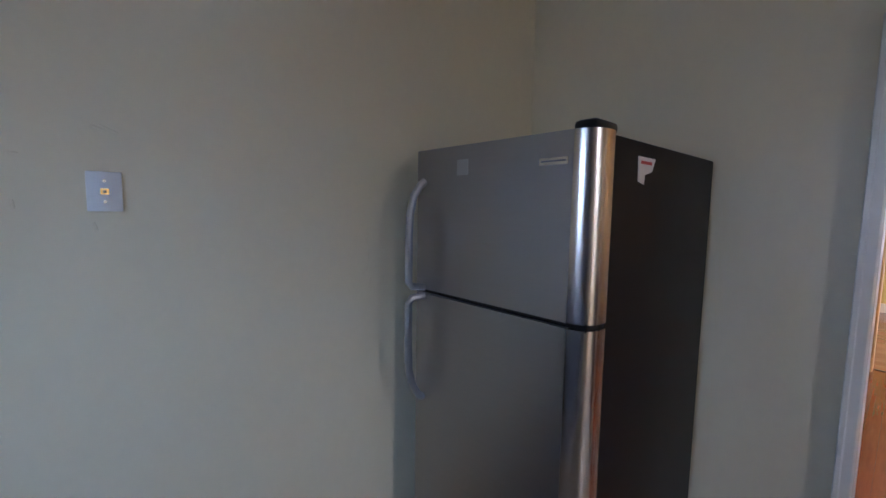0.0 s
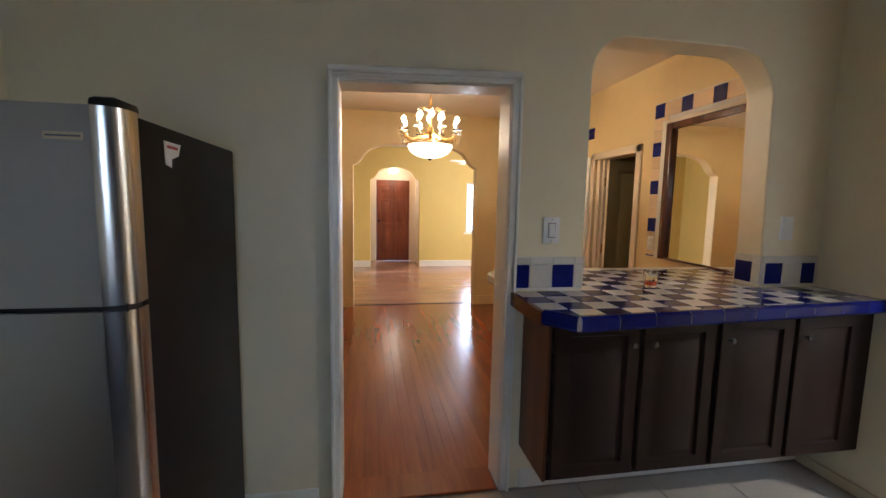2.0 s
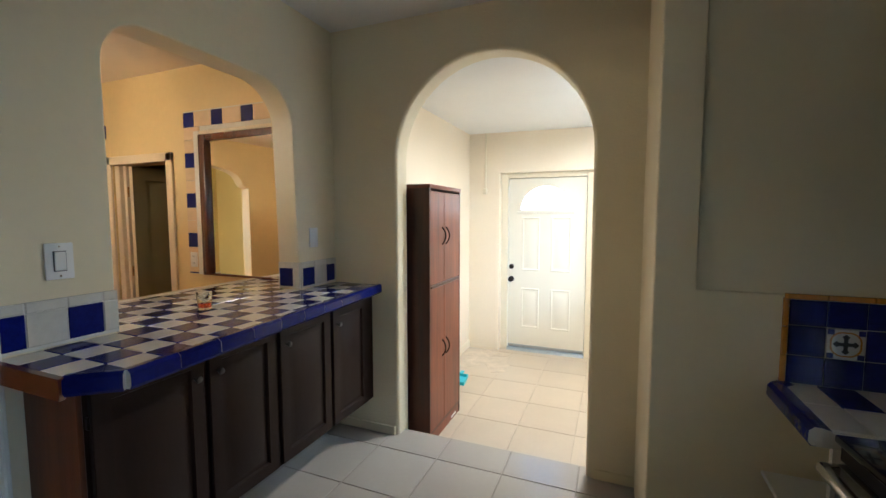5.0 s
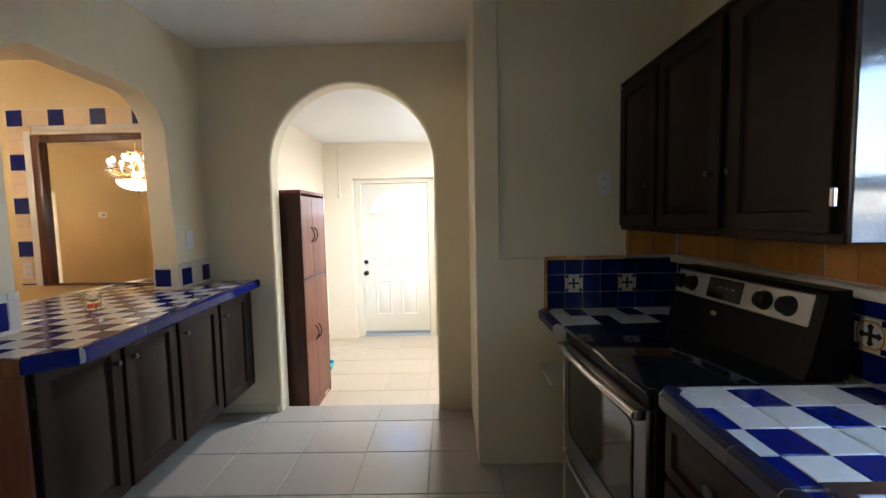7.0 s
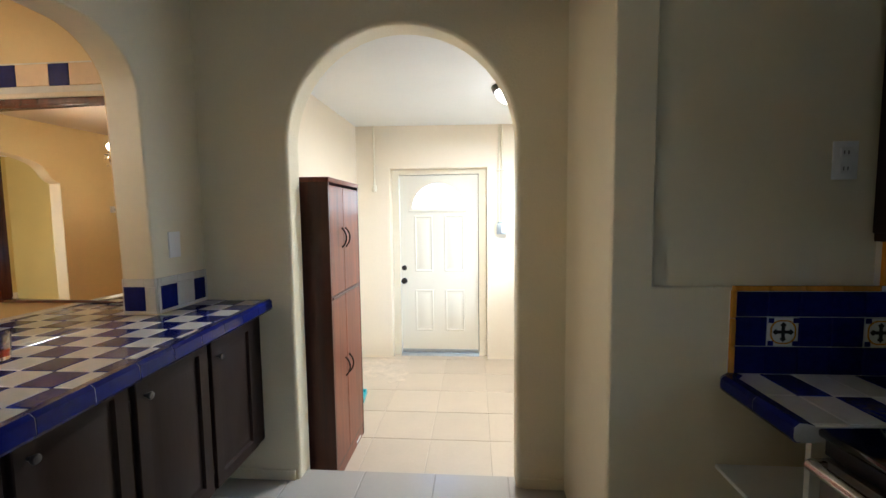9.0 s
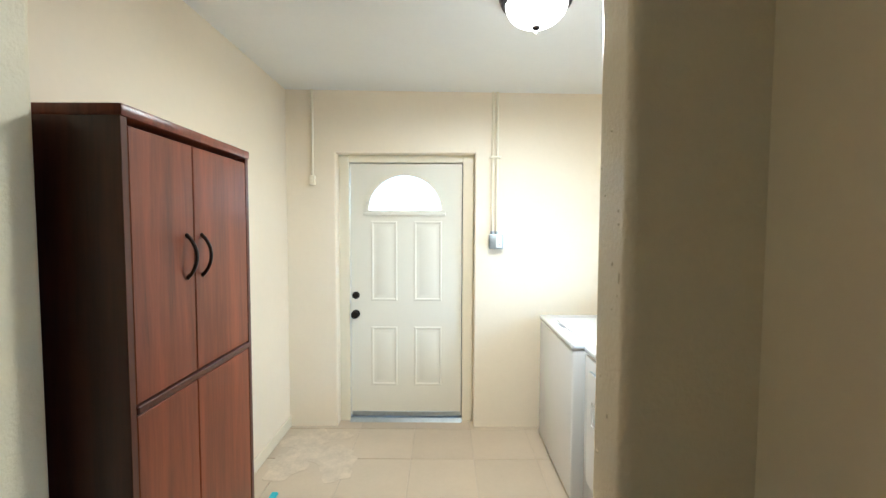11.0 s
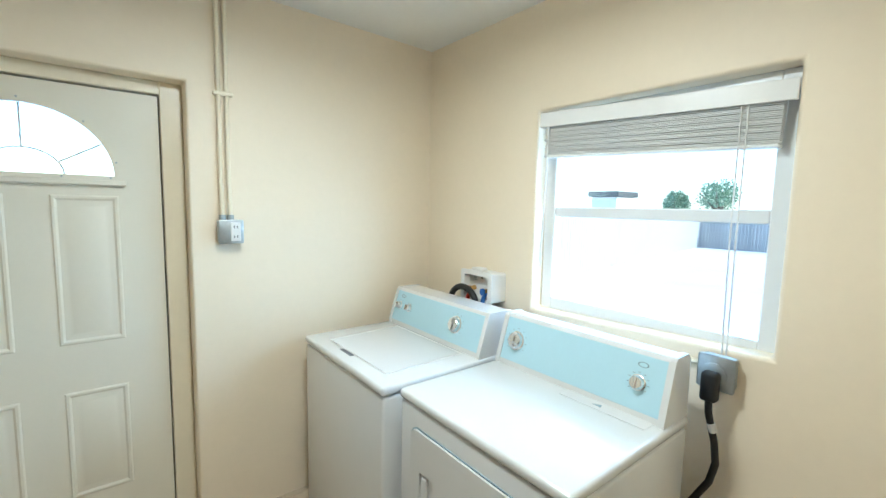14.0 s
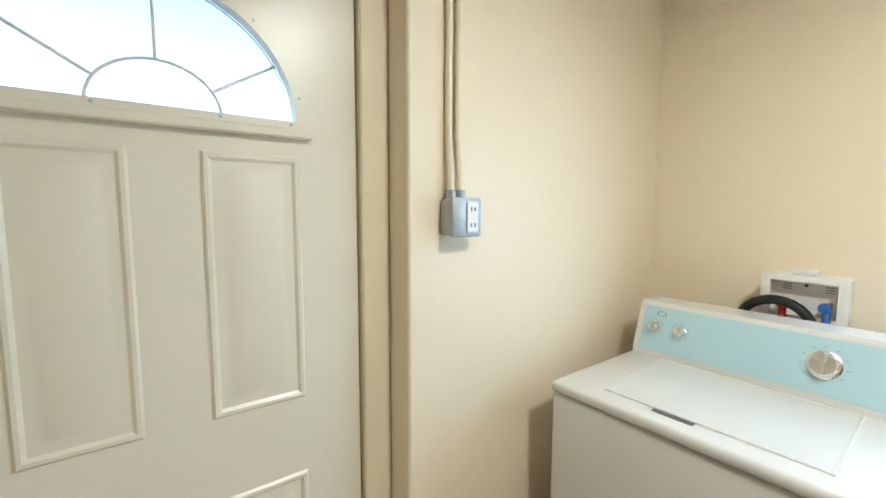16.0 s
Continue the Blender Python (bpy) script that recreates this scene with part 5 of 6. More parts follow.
def appliance(name, label, x0, y0, y1, top, cx, cz, kind_of):
    """A top-console laundry machine with its front at x0."""
    t = thing(name, ((x0 - 1.12) / 2, (y0 + y1) / 2, LZ0), label, kind_of)
    back = -1.125
    part("cabinet", B(back, x0 - 0.006, y0 + 0.004, y1 - 0.004, LZ0 + 0.015, top - 0.042, bev=0.012, seg=3), APPLIANCE, t)
    part("top", B(back, x0, y0, y1, top - 0.038, top, bev=0.014, seg=3), APPLIANCE, t)
    for y in (y0 + 0.06, y1 - 0.06):
        for x in (back + 0.06, x0 - 0.07):
            part("foot", cyl(bmesh.new(), (x, y, LZ0), (x, y, LZ0 + 0.02), 0.02, n=12), RUBBER, t)
    bx, tz = cx + 0.045, cz
    prof = [(back, top - 0.006), (bx + 0.012, top - 0.006), (bx + 0.010, top + 0.018), (cx, tz - 0.012), (cx - 0.014, tz), (back + 0.02, tz), (back, tz - 0.02)]
    con = part("console", prism(bmesh.new(), "y", y0 + 0.016, y1 - 0.016, prof), APPLIANCE, t, "white control console")
    slope = math.atan2(bx + 0.010 - cx, tz - 0.012 - (top + 0.018))
    mid = Matrix.Translation(((bx + 0.010 + cx) / 2, 0, (top + 0.018 + tz - 0.012) / 2)) @ Matrix.Rotation(-slope, 4, "Y")
    half = math.hypot(bx + 0.010 - cx, tz - 0.012 - top - 0.018) / 2

    def face(bm):
        bmesh.ops.transform(bm, matrix=mid, verts=bm.verts)
        return bm

    part("console_face", face(B(-0.004, 0.0015, y0 + 0.032, y1 - 0.032, -half + 0.004, half - 0.002, bev=0.001)), CONSOLE_BLUE, con, "pale blue control face")
    for a, b in ((y0 + 0.010, y0 + 0.032), (y1 - 0.032, y1 - 0.010)):
        part("end_cap", prism(bmesh.new(), "y", a, b, [(p[0] + (0.006 if p[0] > back + 0.03 else -0.002), p[1] + (0.004 if p[1] > top + 0.1 else 0)) for p in prof]), APPLIANCE, con, "white console end cap")
    return t, con, face, half


def dial(con, face, y, v, r, pointer=True):
    turn = Matrix.Rotation(radians(90), 4, "Y")
    ring = part("dial", face(lathe(bmesh.new(), [(r * 1.15, 0.001), (r * 1.15, 0.005), (r, 0.007), (r * 0.92, 0.022), (r * 0.8, 0.026), (0.001, 0.026)], (0, y, v), turn, 28)), CHROME, con, "chrome control dial")
    if pointer:
        part("pointer", face(B(0.024, 0.033, y - r * 0.16, y + r * 0.16, v - r * 0.85, v + r * 0.85, bev=0.002)), CHROME, ring)
    for k in range(9):
        a = radians(-130 + k * 32)
        part("dial_mark", face(B(0.001, 0.0022, y + r * 1.45 * math.sin(a) - 0.004, y + r * 1.45 * math.sin(a) + 0.004, v + r * 1.45 * math.cos(a) - 0.001, v + r * 1.45 * math.cos(a) + 0.001)), GREY_INK, con)


def emblem(con, face, y, v):
    part("emblem", face(lathe(bmesh.new(), [(0.016, 0.001), (0.016, 0.0026), (0.012, 0.0026), (0.012, 0.001)], (0, y, v), Matrix.Rotation(radians(90), 4, "Y") @ Matrix.Diagonal((0.6, 1.2, 1, 1)), 20)), GREY_INK, con, "plain oval emblem")


washer, con, face, half = appliance("washing_machine", "white top-loading washer with pale blue console", -0.395, -4.751, -3.945, 0.773, -0.965, 0.974, "washing machine")
dial(con, face, -4.672, 0.005, 0.020)
dial(con, face, -4.578, 0.005, 0.020)
dial(con, face, -4.165, 0.005, 0.038)
emblem(con, face, -4.655, 0.06)
bars(con, face, -4.47, -4.28, 0.02, 9)
bars(con, face, -4.70, -4.64, -0.045, 3)
bars(con, face, -4.61, -4.55, -0.045, 3)
lid = prism(bmesh.new(), "z", 0.7732, 0.7762, [(-0.47, -4.60), (-0.475, -4.05), (-0.89, -4.06), (-0.89, -4.62)], [[(-0.473, -4.597), (-0.478, -4.053), (-0.887, -4.063), (-0.887, -4.617)]])
part("lid_seam", lid, PLASTIC_W, washer, "thin lid seam")
part("lid", prism(bmesh.new(), "z", 0.772, 0.7758, [(-0.476, -4.592), (-0.481, -4.058), (-0.884, -4.068), (-0.884, -4.612)]), APPLIANCE, washer, "white lift-up lid")
part("lid_grip", B(-0.474, -0.452, -4.44, -4.33, 0.7725, 0.7745), INK, washer, "dark finger slot")

dryer, con, face, half = appliance("clothes_dryer", "white front-loading dryer with pale blue console", -0.452, -3.915, -3.155, 0.775, -1.02, 0.988, "dryer")
dial(con, face, -3.812, 0.0, 0.036)
dial(con, face, -3.272, 0.0, 0.024)
emblem(con, face, -3.265, 0.062)
bars(con, face, -3.66, -3.45, 0.0, 10)
bars(con, face, -3.32, -3.22, -0.052, 4)
bars(con, face, -3.32, -3.22, 0.045, 6)
part("lint_lid", B(-0.985, -0.905, -3.52, -3.20, 0.774, 0.778, bev=0.0015), APPLIANCE, dryer, "lint screen lid")
part("lint_mark", prism(bmesh.new(), "z", 0.7778, 0.7790, [(-0.93, -3.40), (-0.945, -3.37), (-0.925, -3.365)]), GREY_INK, dryer)


def rounded(u0, u1, v0, v1, r, n=6):
    out = []
    for cu, cv, a0 in ((u1 - r, v1 - r, 0), (u0 + r, v1 - r, 90), (u0 + r, v0 + r, 180), (u1 - r, v0 + r, 270)):
        out += [(cu + r * math.cos(radians(a0 + 90 * i / n)), cv + r * math.sin(radians(a0 + 90 * i / n))) for i in range(n + 1)]
    return out


dd = part("door", prism(bmesh.new(), "x", -0.462, -0.448, rounded(-3.828, -3.245, 0.05, 0.660, 0.035), [rounded(-3.772, -3.690, 0.385, 0.512, 0.01)]), APPLIANCE, dryer, "white square dryer door")
part("door_seam", prism(bmesh.new(), "x", -0.4585, -0.4545, rounded(-3.834, -3.239, 0.044, 0.666, 0.04), [rounded(-3.829, -3.244, 0.049, 0.661, 0.036)]), GREY_INK, dryer)
part("grip", B(-0.460, -0.447, -3.758, -3.728, 0.395, 0.502, bev=0.004), APPLIANCE, dd)

# supply box with hoses
sb = thing("washer_supply_box", (-1.28, -4.28, 0.95), "white washer supply box with taps and hoses", "supply box")
part("housing", prism(bmesh.new(), "x", -1.289, -1.175, rounded(-4.395, -4.165, 0.952, 1.110, 0.010), [rounded(-4.378, -4.182, 0.966, 1.096, 0.006)]), PLASTIC_W, sb)
part("flange", prism(bmesh.new(), "x", -1.182, -1.172, rounded(-4.402, -4.158, 0.945, 1.117, 0.012), [rounded(-4.374, -4.186, 0.970, 1.092, 0.006)]), PLASTIC_W, sb)
part("back_plate", B(-1.230, -1.222, -4.380, -4.180, 0.962, 1.10), PLASTIC_W, sb)
part("cap", B(-1.230, -1.170, -4.315, -4.245, 1.116, 1.134, bev=0.006, seg=2), PLASTIC_W, sb)
part("knockout", cyl(bmesh.new(), (-1.222, -4.28, 1.075), (-1.2195, -4.28, 1.075), 0.006, n=10), INK, sb)
for y, m in ((-4.335, RED), (-4.215, BLUE_PL)):
    tp = part("tap", cyl(bmesh.new(), (-1.225, y, 1.012), (-1.165, y, 1.012), 0.013, n=12), BRASS, sb, "brass tap")
    part("tap_handle", lathe(bmesh.new(), [(0.004, 0), (0.019, 0.003), (0.019, 0.010), (0.004, 0.013)], (-1.17, y, 1.012), Matrix.Rotation(radians(90), 4, "Y"), 12), m, tp)
    part("hose", tube(bmesh.new(), [(-1.185, y, 1.005), (-1.165, y + 0.005, 0.97), (-1.150, y + 0.01, 0.92), (-1.145, y + 0.01, 0.70), (-1.16, y + 0.01, 0.45)], 0.012, 10), m, sb)
for y in (-4.335, -4.215):
    for k in range(3):
        part("print", B(-1.2222, -1.2208, y - 0.013, y + 0.013, 1.056 + k * 0.009, 1.060 + k * 0.009), GREY_INK, sb)
part("drain_hose", tube(bmesh.new(), [(-1.155, -4.46, 0.55), (-1.15, -4.455, 0.80)] + arc(lambda t: (-1.142, -4.345 - 0.108 * math.cos(math.pi * t), 0.925 + 0.098 * math.sin(math.pi * t)), 14) + [(-1.165, -4.236, 0.86)], 0.017, 12), RUBBER, sb, "black ribbed drain hose")

# dryer outlet and cord
po = thing("dryer_outlet", (-1.27, -3.14, 0.83), "grey surface dryer outlet with a black plug", "outlet")
part("box", B(-1.289, -1.245, -3.192, -3.086, 0.838, 0.950, bev=0.010, seg=2), GALV, po)
part("cover", B(-1.246, -1.236, -3.197, -3.081, 0.833, 0.955, bev=0.008, seg=2), GALV, po)
part("socket_ring", lathe(bmesh.new(), [(0.040, 0), (0.040, 0.006), (0.034, 0.008), (0.001, 0.008)], (-1.236, -3.143, 0.888), Matrix.Rotation(radians(90), 4, "Y"), 24), GALV, po)
plug = part("plug", B(-1.230, -1.185, -3.170, -3.116, 0.800, 0.905, bev=0.014, seg=3), RUBBER, po, "black angled plug")
part("cord", tube(bmesh.new(), [(-1.205, -3.143, 0.81), (-1.205, -3.140, 0.76), (-1.215, -3.118, 0.66), (-1.225, -3.112, 0.58), (-1.235, -3.13, 0.50), (-1.245, -3.165, 0.43), (-1.25, -3.20, 0.36), (-1.25, -3.24, 0.25), (-1.24, -3.30, 0.10)], 0.012, 10), RUBBER, po, "black dryer cord")
part("cord_tag", cyl(bmesh.new(), (-1.2085, -3.131, 0.725), (-1.2125, -3.124, 0.695), 0.0135, n=12), PLASTIC_W, po, "white cord tag")
part("feed_pipe", tube(bmesh.new(), [(-1.275, -3.205, 0.905), (-1.275, -3.30, 0.906), (-1.275, -3.60, 0.906)], 0.010, 10), CREAM_TRIM, po)
po.location.y += 0.014
po.location.z += 0.015

# laundry window with blind
sash_window("window_laundry", "x", -1.425, -3.985, -2.985, 0.955, 1.93, 1.450, "white vinyl sash window with raised blind", 0.06, 0.062)
bl = thing("window_blind", (-1.27, -3.94, 1.90), "white mini blind drawn up under its valance", "blind")
part("valance", B(-1.262, -1.250, -3.945, -2.985, 1.846, 1.912, bev=0.002), PLASTIC_W, bl)
part("valance_return", B(-1.30, -1.262, -3.945, -3.935, 1.846, 1.912, bev=0.002), PLASTIC_W, bl)
part("head_rail", B(-1.315, -1.272, -3.93, -3.0, 1.872, 1.912, bev=0.003), PLASTIC_W, bl)
for k in range(22):
    z = 1.720 + k * 0.0061
    s = B(-1.322 + 0.002 * math.sin(k * 2.1), -1.272 + 0.003 * math.sin(k * 1.3), -3.925 + 0.004 * math.sin(k), -3.02, z, z + 0.0036, bev=0.001)
    bmesh.ops.rotate(s, verts=s.verts, cent=(-1.297, 0, z), matrix=Matrix.Rotation(radians(3 * math.sin(k * 1.7)), 3, "Y"))
    part("slat", s, PLASTIC_W, bl)
part("bottom_rail", B(-1.324, -1.270, -3.925, -3.02, 1.706, 1.718, bev=0.003), PLASTIC_W, bl)
part("pull_cord", tube(bmesh.new(), [(-1.268, -3.115, 1.86), (-1.262, -3.10, 1.4), (-1.255, -3.082, 1.0), (-1.262, -3.075, 0.75), (-1.268, -3.08, 0.45)], 0.0028, 6), PLASTIC_W, bl)
part("pull_cord", tube(bmesh.new(), [(-1.268, -3.135, 1.86), (-1.262, -3.118, 1.4), (-1.252, -3.095, 1.0), (-1.258, -3.085, 0.92)], 0.0028, 6), PLASTIC_W, bl)
part("tilt_wand", tube(bmesh.new(), [(-1.262, -3.90, 1.85), (-1.268, -3.90, 1.35), (-1.272, -3.90, 1.0)], 0.004, 6), PLASTIC_W, bl)

# it hangs skew, lower and deeper at its far end
bl.rotation_euler = (radians(-2.0), 0, radians(2.4))

# ---- dining room things ----
mr = thing("wall_mirror", (2.40, DY0, 1.03), "large wall mirror in a dark mahogany frame", "mirror")
mx0, mx1, mz0, mz1 = 1.93, 2.785, 1.046, 2.056
mg = B(mx0 - 0.01, mx1 + 0.01, -0.003, 0.003, mz0 - 0.01, mz1 + 0.01)
bmesh.ops.transform(mg, matrix=Matrix.Translation((2.31, DY0 + 0.030, 0)) @ Matrix.Rotation(radians(-2.2), 4, "Z") @ Matrix.Translation((-2.31, 0, 0)), verts=mg.verts)
part("glass", mg, MIRROR, mr)
def frame_bar(x0, x1, z0, z1, nm, m, y1=0.040):
    bm = B(x0, x1, DY0 + 0.001, DY0 + y1, z0, z1, bev=0.008, seg=2)
    part(nm, bm, m, mr)
frame_bar(mx1, mx1 + 0.075, 1.029, mz1 + 0.054, "frame_side", MAHOGANY)
frame_bar(mx1 + 0.002, mx1 + 0.045, mz0, mz1, "frame_bead", MAHOGANY, 0.046)
frame_bar(mx0 - 0.06, mx0, 1.029, mz1 + 0.054, "frame_side", MAHOGANY)
frame_bar(mx0, mx1, mz1, mz1 + 0.054, "frame_top", MAHOGANY)
frame_bar(mx0, mx1, mz1 + 0.002, mz1 + 0.026, "frame_bead", MAHOGANY, 0.046)
frame_bar(mx0, mx1, 1.029, mz0, "frame_bottom", MAHOGANY)
frame_bar(mx1 + 0.077, mx1 + 0.135, 1.03, mz1 + 0.084, "outer_casing", TRIM, 0.030)
frame_bar(mx0 - 0.06, mx1 + 0.075, mz1 + 0.056, mz1 + 0.084, "outer_casing", CEIL_DINING, 0.030)
mt = thing("mirror_wall_tiles", (2.95, DY0, 1.03), "peach wall tiles with cobalt accents round the mirror", "wall tiles")
part("backing", prism(bmesh.new(), "y", DY0 + 0.0005, DY0 + 0.004, [(2.873, 1.03), (3.05, 1.03), (3.05, 2.30), (1.866, 2.30), (1.866, 2.142), (2.873, 2.142)]), WGROUT, mt)
for k in range(5):
    zc = 2.235 - k * 0.312
    part("tile", tile_prism(rect(2.932, 3.044, max(1.034, zc - 0.056), zc + 0.056), "y", DY0 + 0.003, DY0 + 0.011, 0.002), BLUE, mt)
    if k:
        part("tile", tile_prism(rect(2.877, 2.929, max(1.034, zc - 0.056), zc + 0.056), "y", DY0 + 0.003, DY0 + 0.011, 0.002), PEACH_TILE, mt)
    for a, b in ((zc - 0.155, zc - 0.059), (zc - 0.254, zc - 0.158)):
        if a > 1.03:
            part("tile", tile_prism(rect(2.877, 3.044, a, b), "y", DY0 + 0.003, DY0 + 0.011, 0.002), PEACH_TILE, mt)
for k in range(4):
    xc = 2.988 - k * 0.303
    if k:
        part("tile", tile_prism(rect(xc - 0.056, xc + 0.056, 2.179, 2.291), "y", DY0 + 0.003, DY0 + 0.011, 0.002), BLUE, mt)
    if xc - 0.245 > 1.87:
        part("tile", tile_prism(rect(xc - 0.245, xc - 0.059, 2.179, 2.291), "y", DY0 + 0.003, DY0 + 0.011, 0.002), PEACH_TILE, mt)
mo = thing("wall_outlet", (2.985, DY0, 1.09), "white duplex outlet plate on peach tiles", "outlet")
part("plate", B(2.948, 3.022, DY0 + 0.011, DY0 + 0.017, 1.085, 1.202, bev=0.0025, seg=2), PLASTIC_W, mo)
for z in (1.117, 1.170):
    part("socket", B(2.968, 3.002, DY0 + 0.0165, DY0 + 0.019, z - 0.015, z + 0.015, bev=0.002), PLASTIC_W, mo)
    for x in (2.979, 2.991):
        part("slot", B(x - 0.0015, x + 0.0015, DY0 + 0.0185, DY0 + 0.0195, z - 0.006, z + 0.006), INK, mo)
sw = thing("wall_tile_pair", (4.2, DY0, 2.2), "two cobalt accent tiles on the golden wall", "wall tiles")
for x in (4.085, 4.385):
    part("tile", tile_prism(rect(x - 0.056, x + 0.056, 2.16, 2.275), "y", DY0 + 0.0005, DY0 + 0.010, 0.002), BLUE, sw)
vg = thing("air_vent", (4.37, DY0, 2.05), "small dark louvred wall vent", "vent")
part("frame", prism(bmesh.new(), "y", DY0 + 0.0005, DY0 + 0.012, rect(4.22, 4.52, 2.03, 2.12), [rect(4.235, 4.505, 2.045, 2.105)]), OLIVE_WALL, vg)
part("backing", B(4.23, 4.51, DY0 + 0.0005, DY0 + 0.004, 2.04, 2.11), BLACK, vg)
for k in range(4):
    part("slat", B(4.235, 4.505, DY0 + 0.003, DY0 + 0.010, 2.050 + k * 0.014, 2.055 + k * 0.014), OLIVE_WALL, vg)
tm = thing("thermostat", (DX1, 1.01, 1.57), "small white thermostat on the golden wall", "thermostat")
part("body", B(DX1 - 0.026, DX1 - 0.004, 0.95, 1.07, 1.575, 1.655, bev=0.006, seg=2), PLASTIC_W, tm)
part("base", B(DX1 - 0.005, DX1, 0.945, 1.075, 1.57, 1.66), TRIM, tm)
part("dial_window", B(DX1 - 0.0275, DX1 - 0.0255, 0.985, 1.035, 1.605, 1.630), GREY_INK, tm)
# casings of the hall door and the closet door
hd = thing("hall_door_casing", (3.6, DY0, 0), "cream casing round an open hall door", "door trim", kind="structure")
for x0, x1 in ((3.19, 3.262), (3.968, 4.03)):
    part("side_casing", B(x0, x1, DY0, DY0 + 0.022, 0, 2.0, bev=0.005), ALMOND, hd)
part("head_casing", B(3.19, 4.03, DY0, DY0 + 0.022, 1.93, 2.0, bev=0.005), ALMOND, hd)
part("jamb_lining", B(3.262, 3.275, DY0 - 0.15, DY0, 0, 1.928), ALMOND, hd)
part("jamb_lining", B(3.905, 3.968, DY0 - 0.15, DY0 - 0.012, 0, 1.928, bev=0.004), ALMOND, hd)
part("door_stop", B(3.872, 3.905, DY0 - 0.15, DY0 - 0.045, 0, 1.928, bev=0.003), ALMOND, hd)
hl = thing("door_2", (3.87, -2.34, 0), "open hall door, tan edge, face darkened to olive for shade", "door", kind="structure")
# Olive on the leaf's face carries the unlit hall's shade; only the edge stays tan.
part("leaf", panel_door(bmesh.new(), "x", 3.815, -1, -3.02, -2.345, 0.01, 1.92, 0.11, 0.035), OLIVE_WALL, hl)
part("leaf_edge", B(3.813, 3.851, -2.3445, -2.341, 0.01, 1.92), ALMOND, hl, "tan painted door edge")
for z in (0.25, 1.0, 1.7):
    part("hinge", cyl(bmesh.new(), (3.862, -2.336, z - 0.045), (3.862, -2.336, z + 0.045), 0.007, n=8), BRASS, hl)
cdoor = thing("door_3", (4.45, DY0, 0), "white panelled closet door, shut", "door", kind="structure")
part("leaf", panel_door(bmesh.new(), "y", DY0 + 0.028, 1, 4.06, 4.74, 0.01, 1.97, 0.10, 0.027), TRIM, cdoor)

# chandelier
CHX, CHY = 3.65, -0.45
ch = thing("chandelier", (CHX, CHY, DZ), "lit brass and crystal chandelier with an alabaster bowl", "chandelier")
part("canopy", lathe(bmesh.new(), [(0.02, -0.04), (0.05, -0.03), (0.062, 0.0)], (CHX, CHY, DZ), n=20), BRASS, ch)
part("chain", tube(bmesh.new(), [(CHX, CHY, DZ - 0.03), (CHX, CHY, 2.38)], 0.007, 8), BRASS, ch)
part("stem", lathe(bmesh.new(), [(0.004, 1.97), (0.020, 1.98), (0.012, 2.03), (0.030, 2.07), (0.034, 2.10), (0.014, 2.15), (0.012, 2.24), (0.028, 2.28), (0.016, 2.33), (0.006, 2.40)], (CHX, CHY, 0), n=18), BRASS, ch, "turned brass stem")
cb = part("bowl", lathe(bmesh.new(), [(0.205, 1.975)] + [(0.203 * math.cos(a), 1.965 - 0.115 * math.sin(a)) for a in [math.pi / 2 * i / 12 for i in range(13)]], (CHX, CHY, 0), n=36), BOWL, ch, "lit alabaster glass bowl")
cb.visible_shadow = False
part("bowl_rim", lathe(bmesh.new(), [(0.200, 1.966), (0.215, 1.968), (0.217, 1.980), (0.203, 1.984)], (CHX, CHY, 0), n=36), BRASS, ch)
part("finial", lathe(bmesh.new(), [(0.022, 1.852), (0.016, 1.842), (0.006, 1.832), (0.001, 1.826)], (CHX, CHY, 0), n=14), IRON, ch)


def crystal(x, y, z, s):
    return lathe(bmesh.new(), [(0.001, -s), (s * 0.45, -0.1 * s), (0.001, s * 0.7)], (x, y, z), n=6)


for k in range(8):
    a = 2 * math.pi * k / 8 + 0.25
    c, s = math.cos(a), math.sin(a)
    P = lambda r, z: (CHX + r * c, CHY + r * s, z)
    arm = part("arm", tube(bmesh.new(), [P(0.03, 2.08), P(0.09, 2.035), P(0.17, 2.015), P(0.215, 2.03), P(0.252, 2.06), P(0.255, 2.085)], 0.007, 8), BRASS, ch)
    part("bobeche", lathe(bmesh.new(), [(0.004, 2.085), (0.040, 2.092), (0.044, 2.100), (0.012, 2.098)], P(0.255, 0), n=16), CRYSTAL, arm, "crystal drip pan")
    part("candle", cyl(bmesh.new(), P(0.255, 2.097), P(0.255, 2.150), 0.011, n=12), PLASTIC_W, arm)
    bb = part("bulb", lathe(bmesh.new(), [(0.007, 2.150), (0.017, 2.162), (0.022, 2.178), (0.018, 2.195), (0.004, 2.212)], P(0.255, 0), n=12), BULB, arm, "lit candle bulb")
    bb.visible_shadow = False
    for j in range(4):
        part("crystal", crystal(*P(0.255 + 0.036 * math.cos(j * 1.57), 2.065 - 0.012 * (j % 2))[:2], 2.062 - 0.018 * (j % 2), 0.020), CRYSTAL, arm)
    for j in range(3):
        part("crystal", crystal(*P(0.215 + 0.03 * j, 0)[:2], 2.00 - 0.014 * (j == 1), 0.016), CRYSTAL, arm)
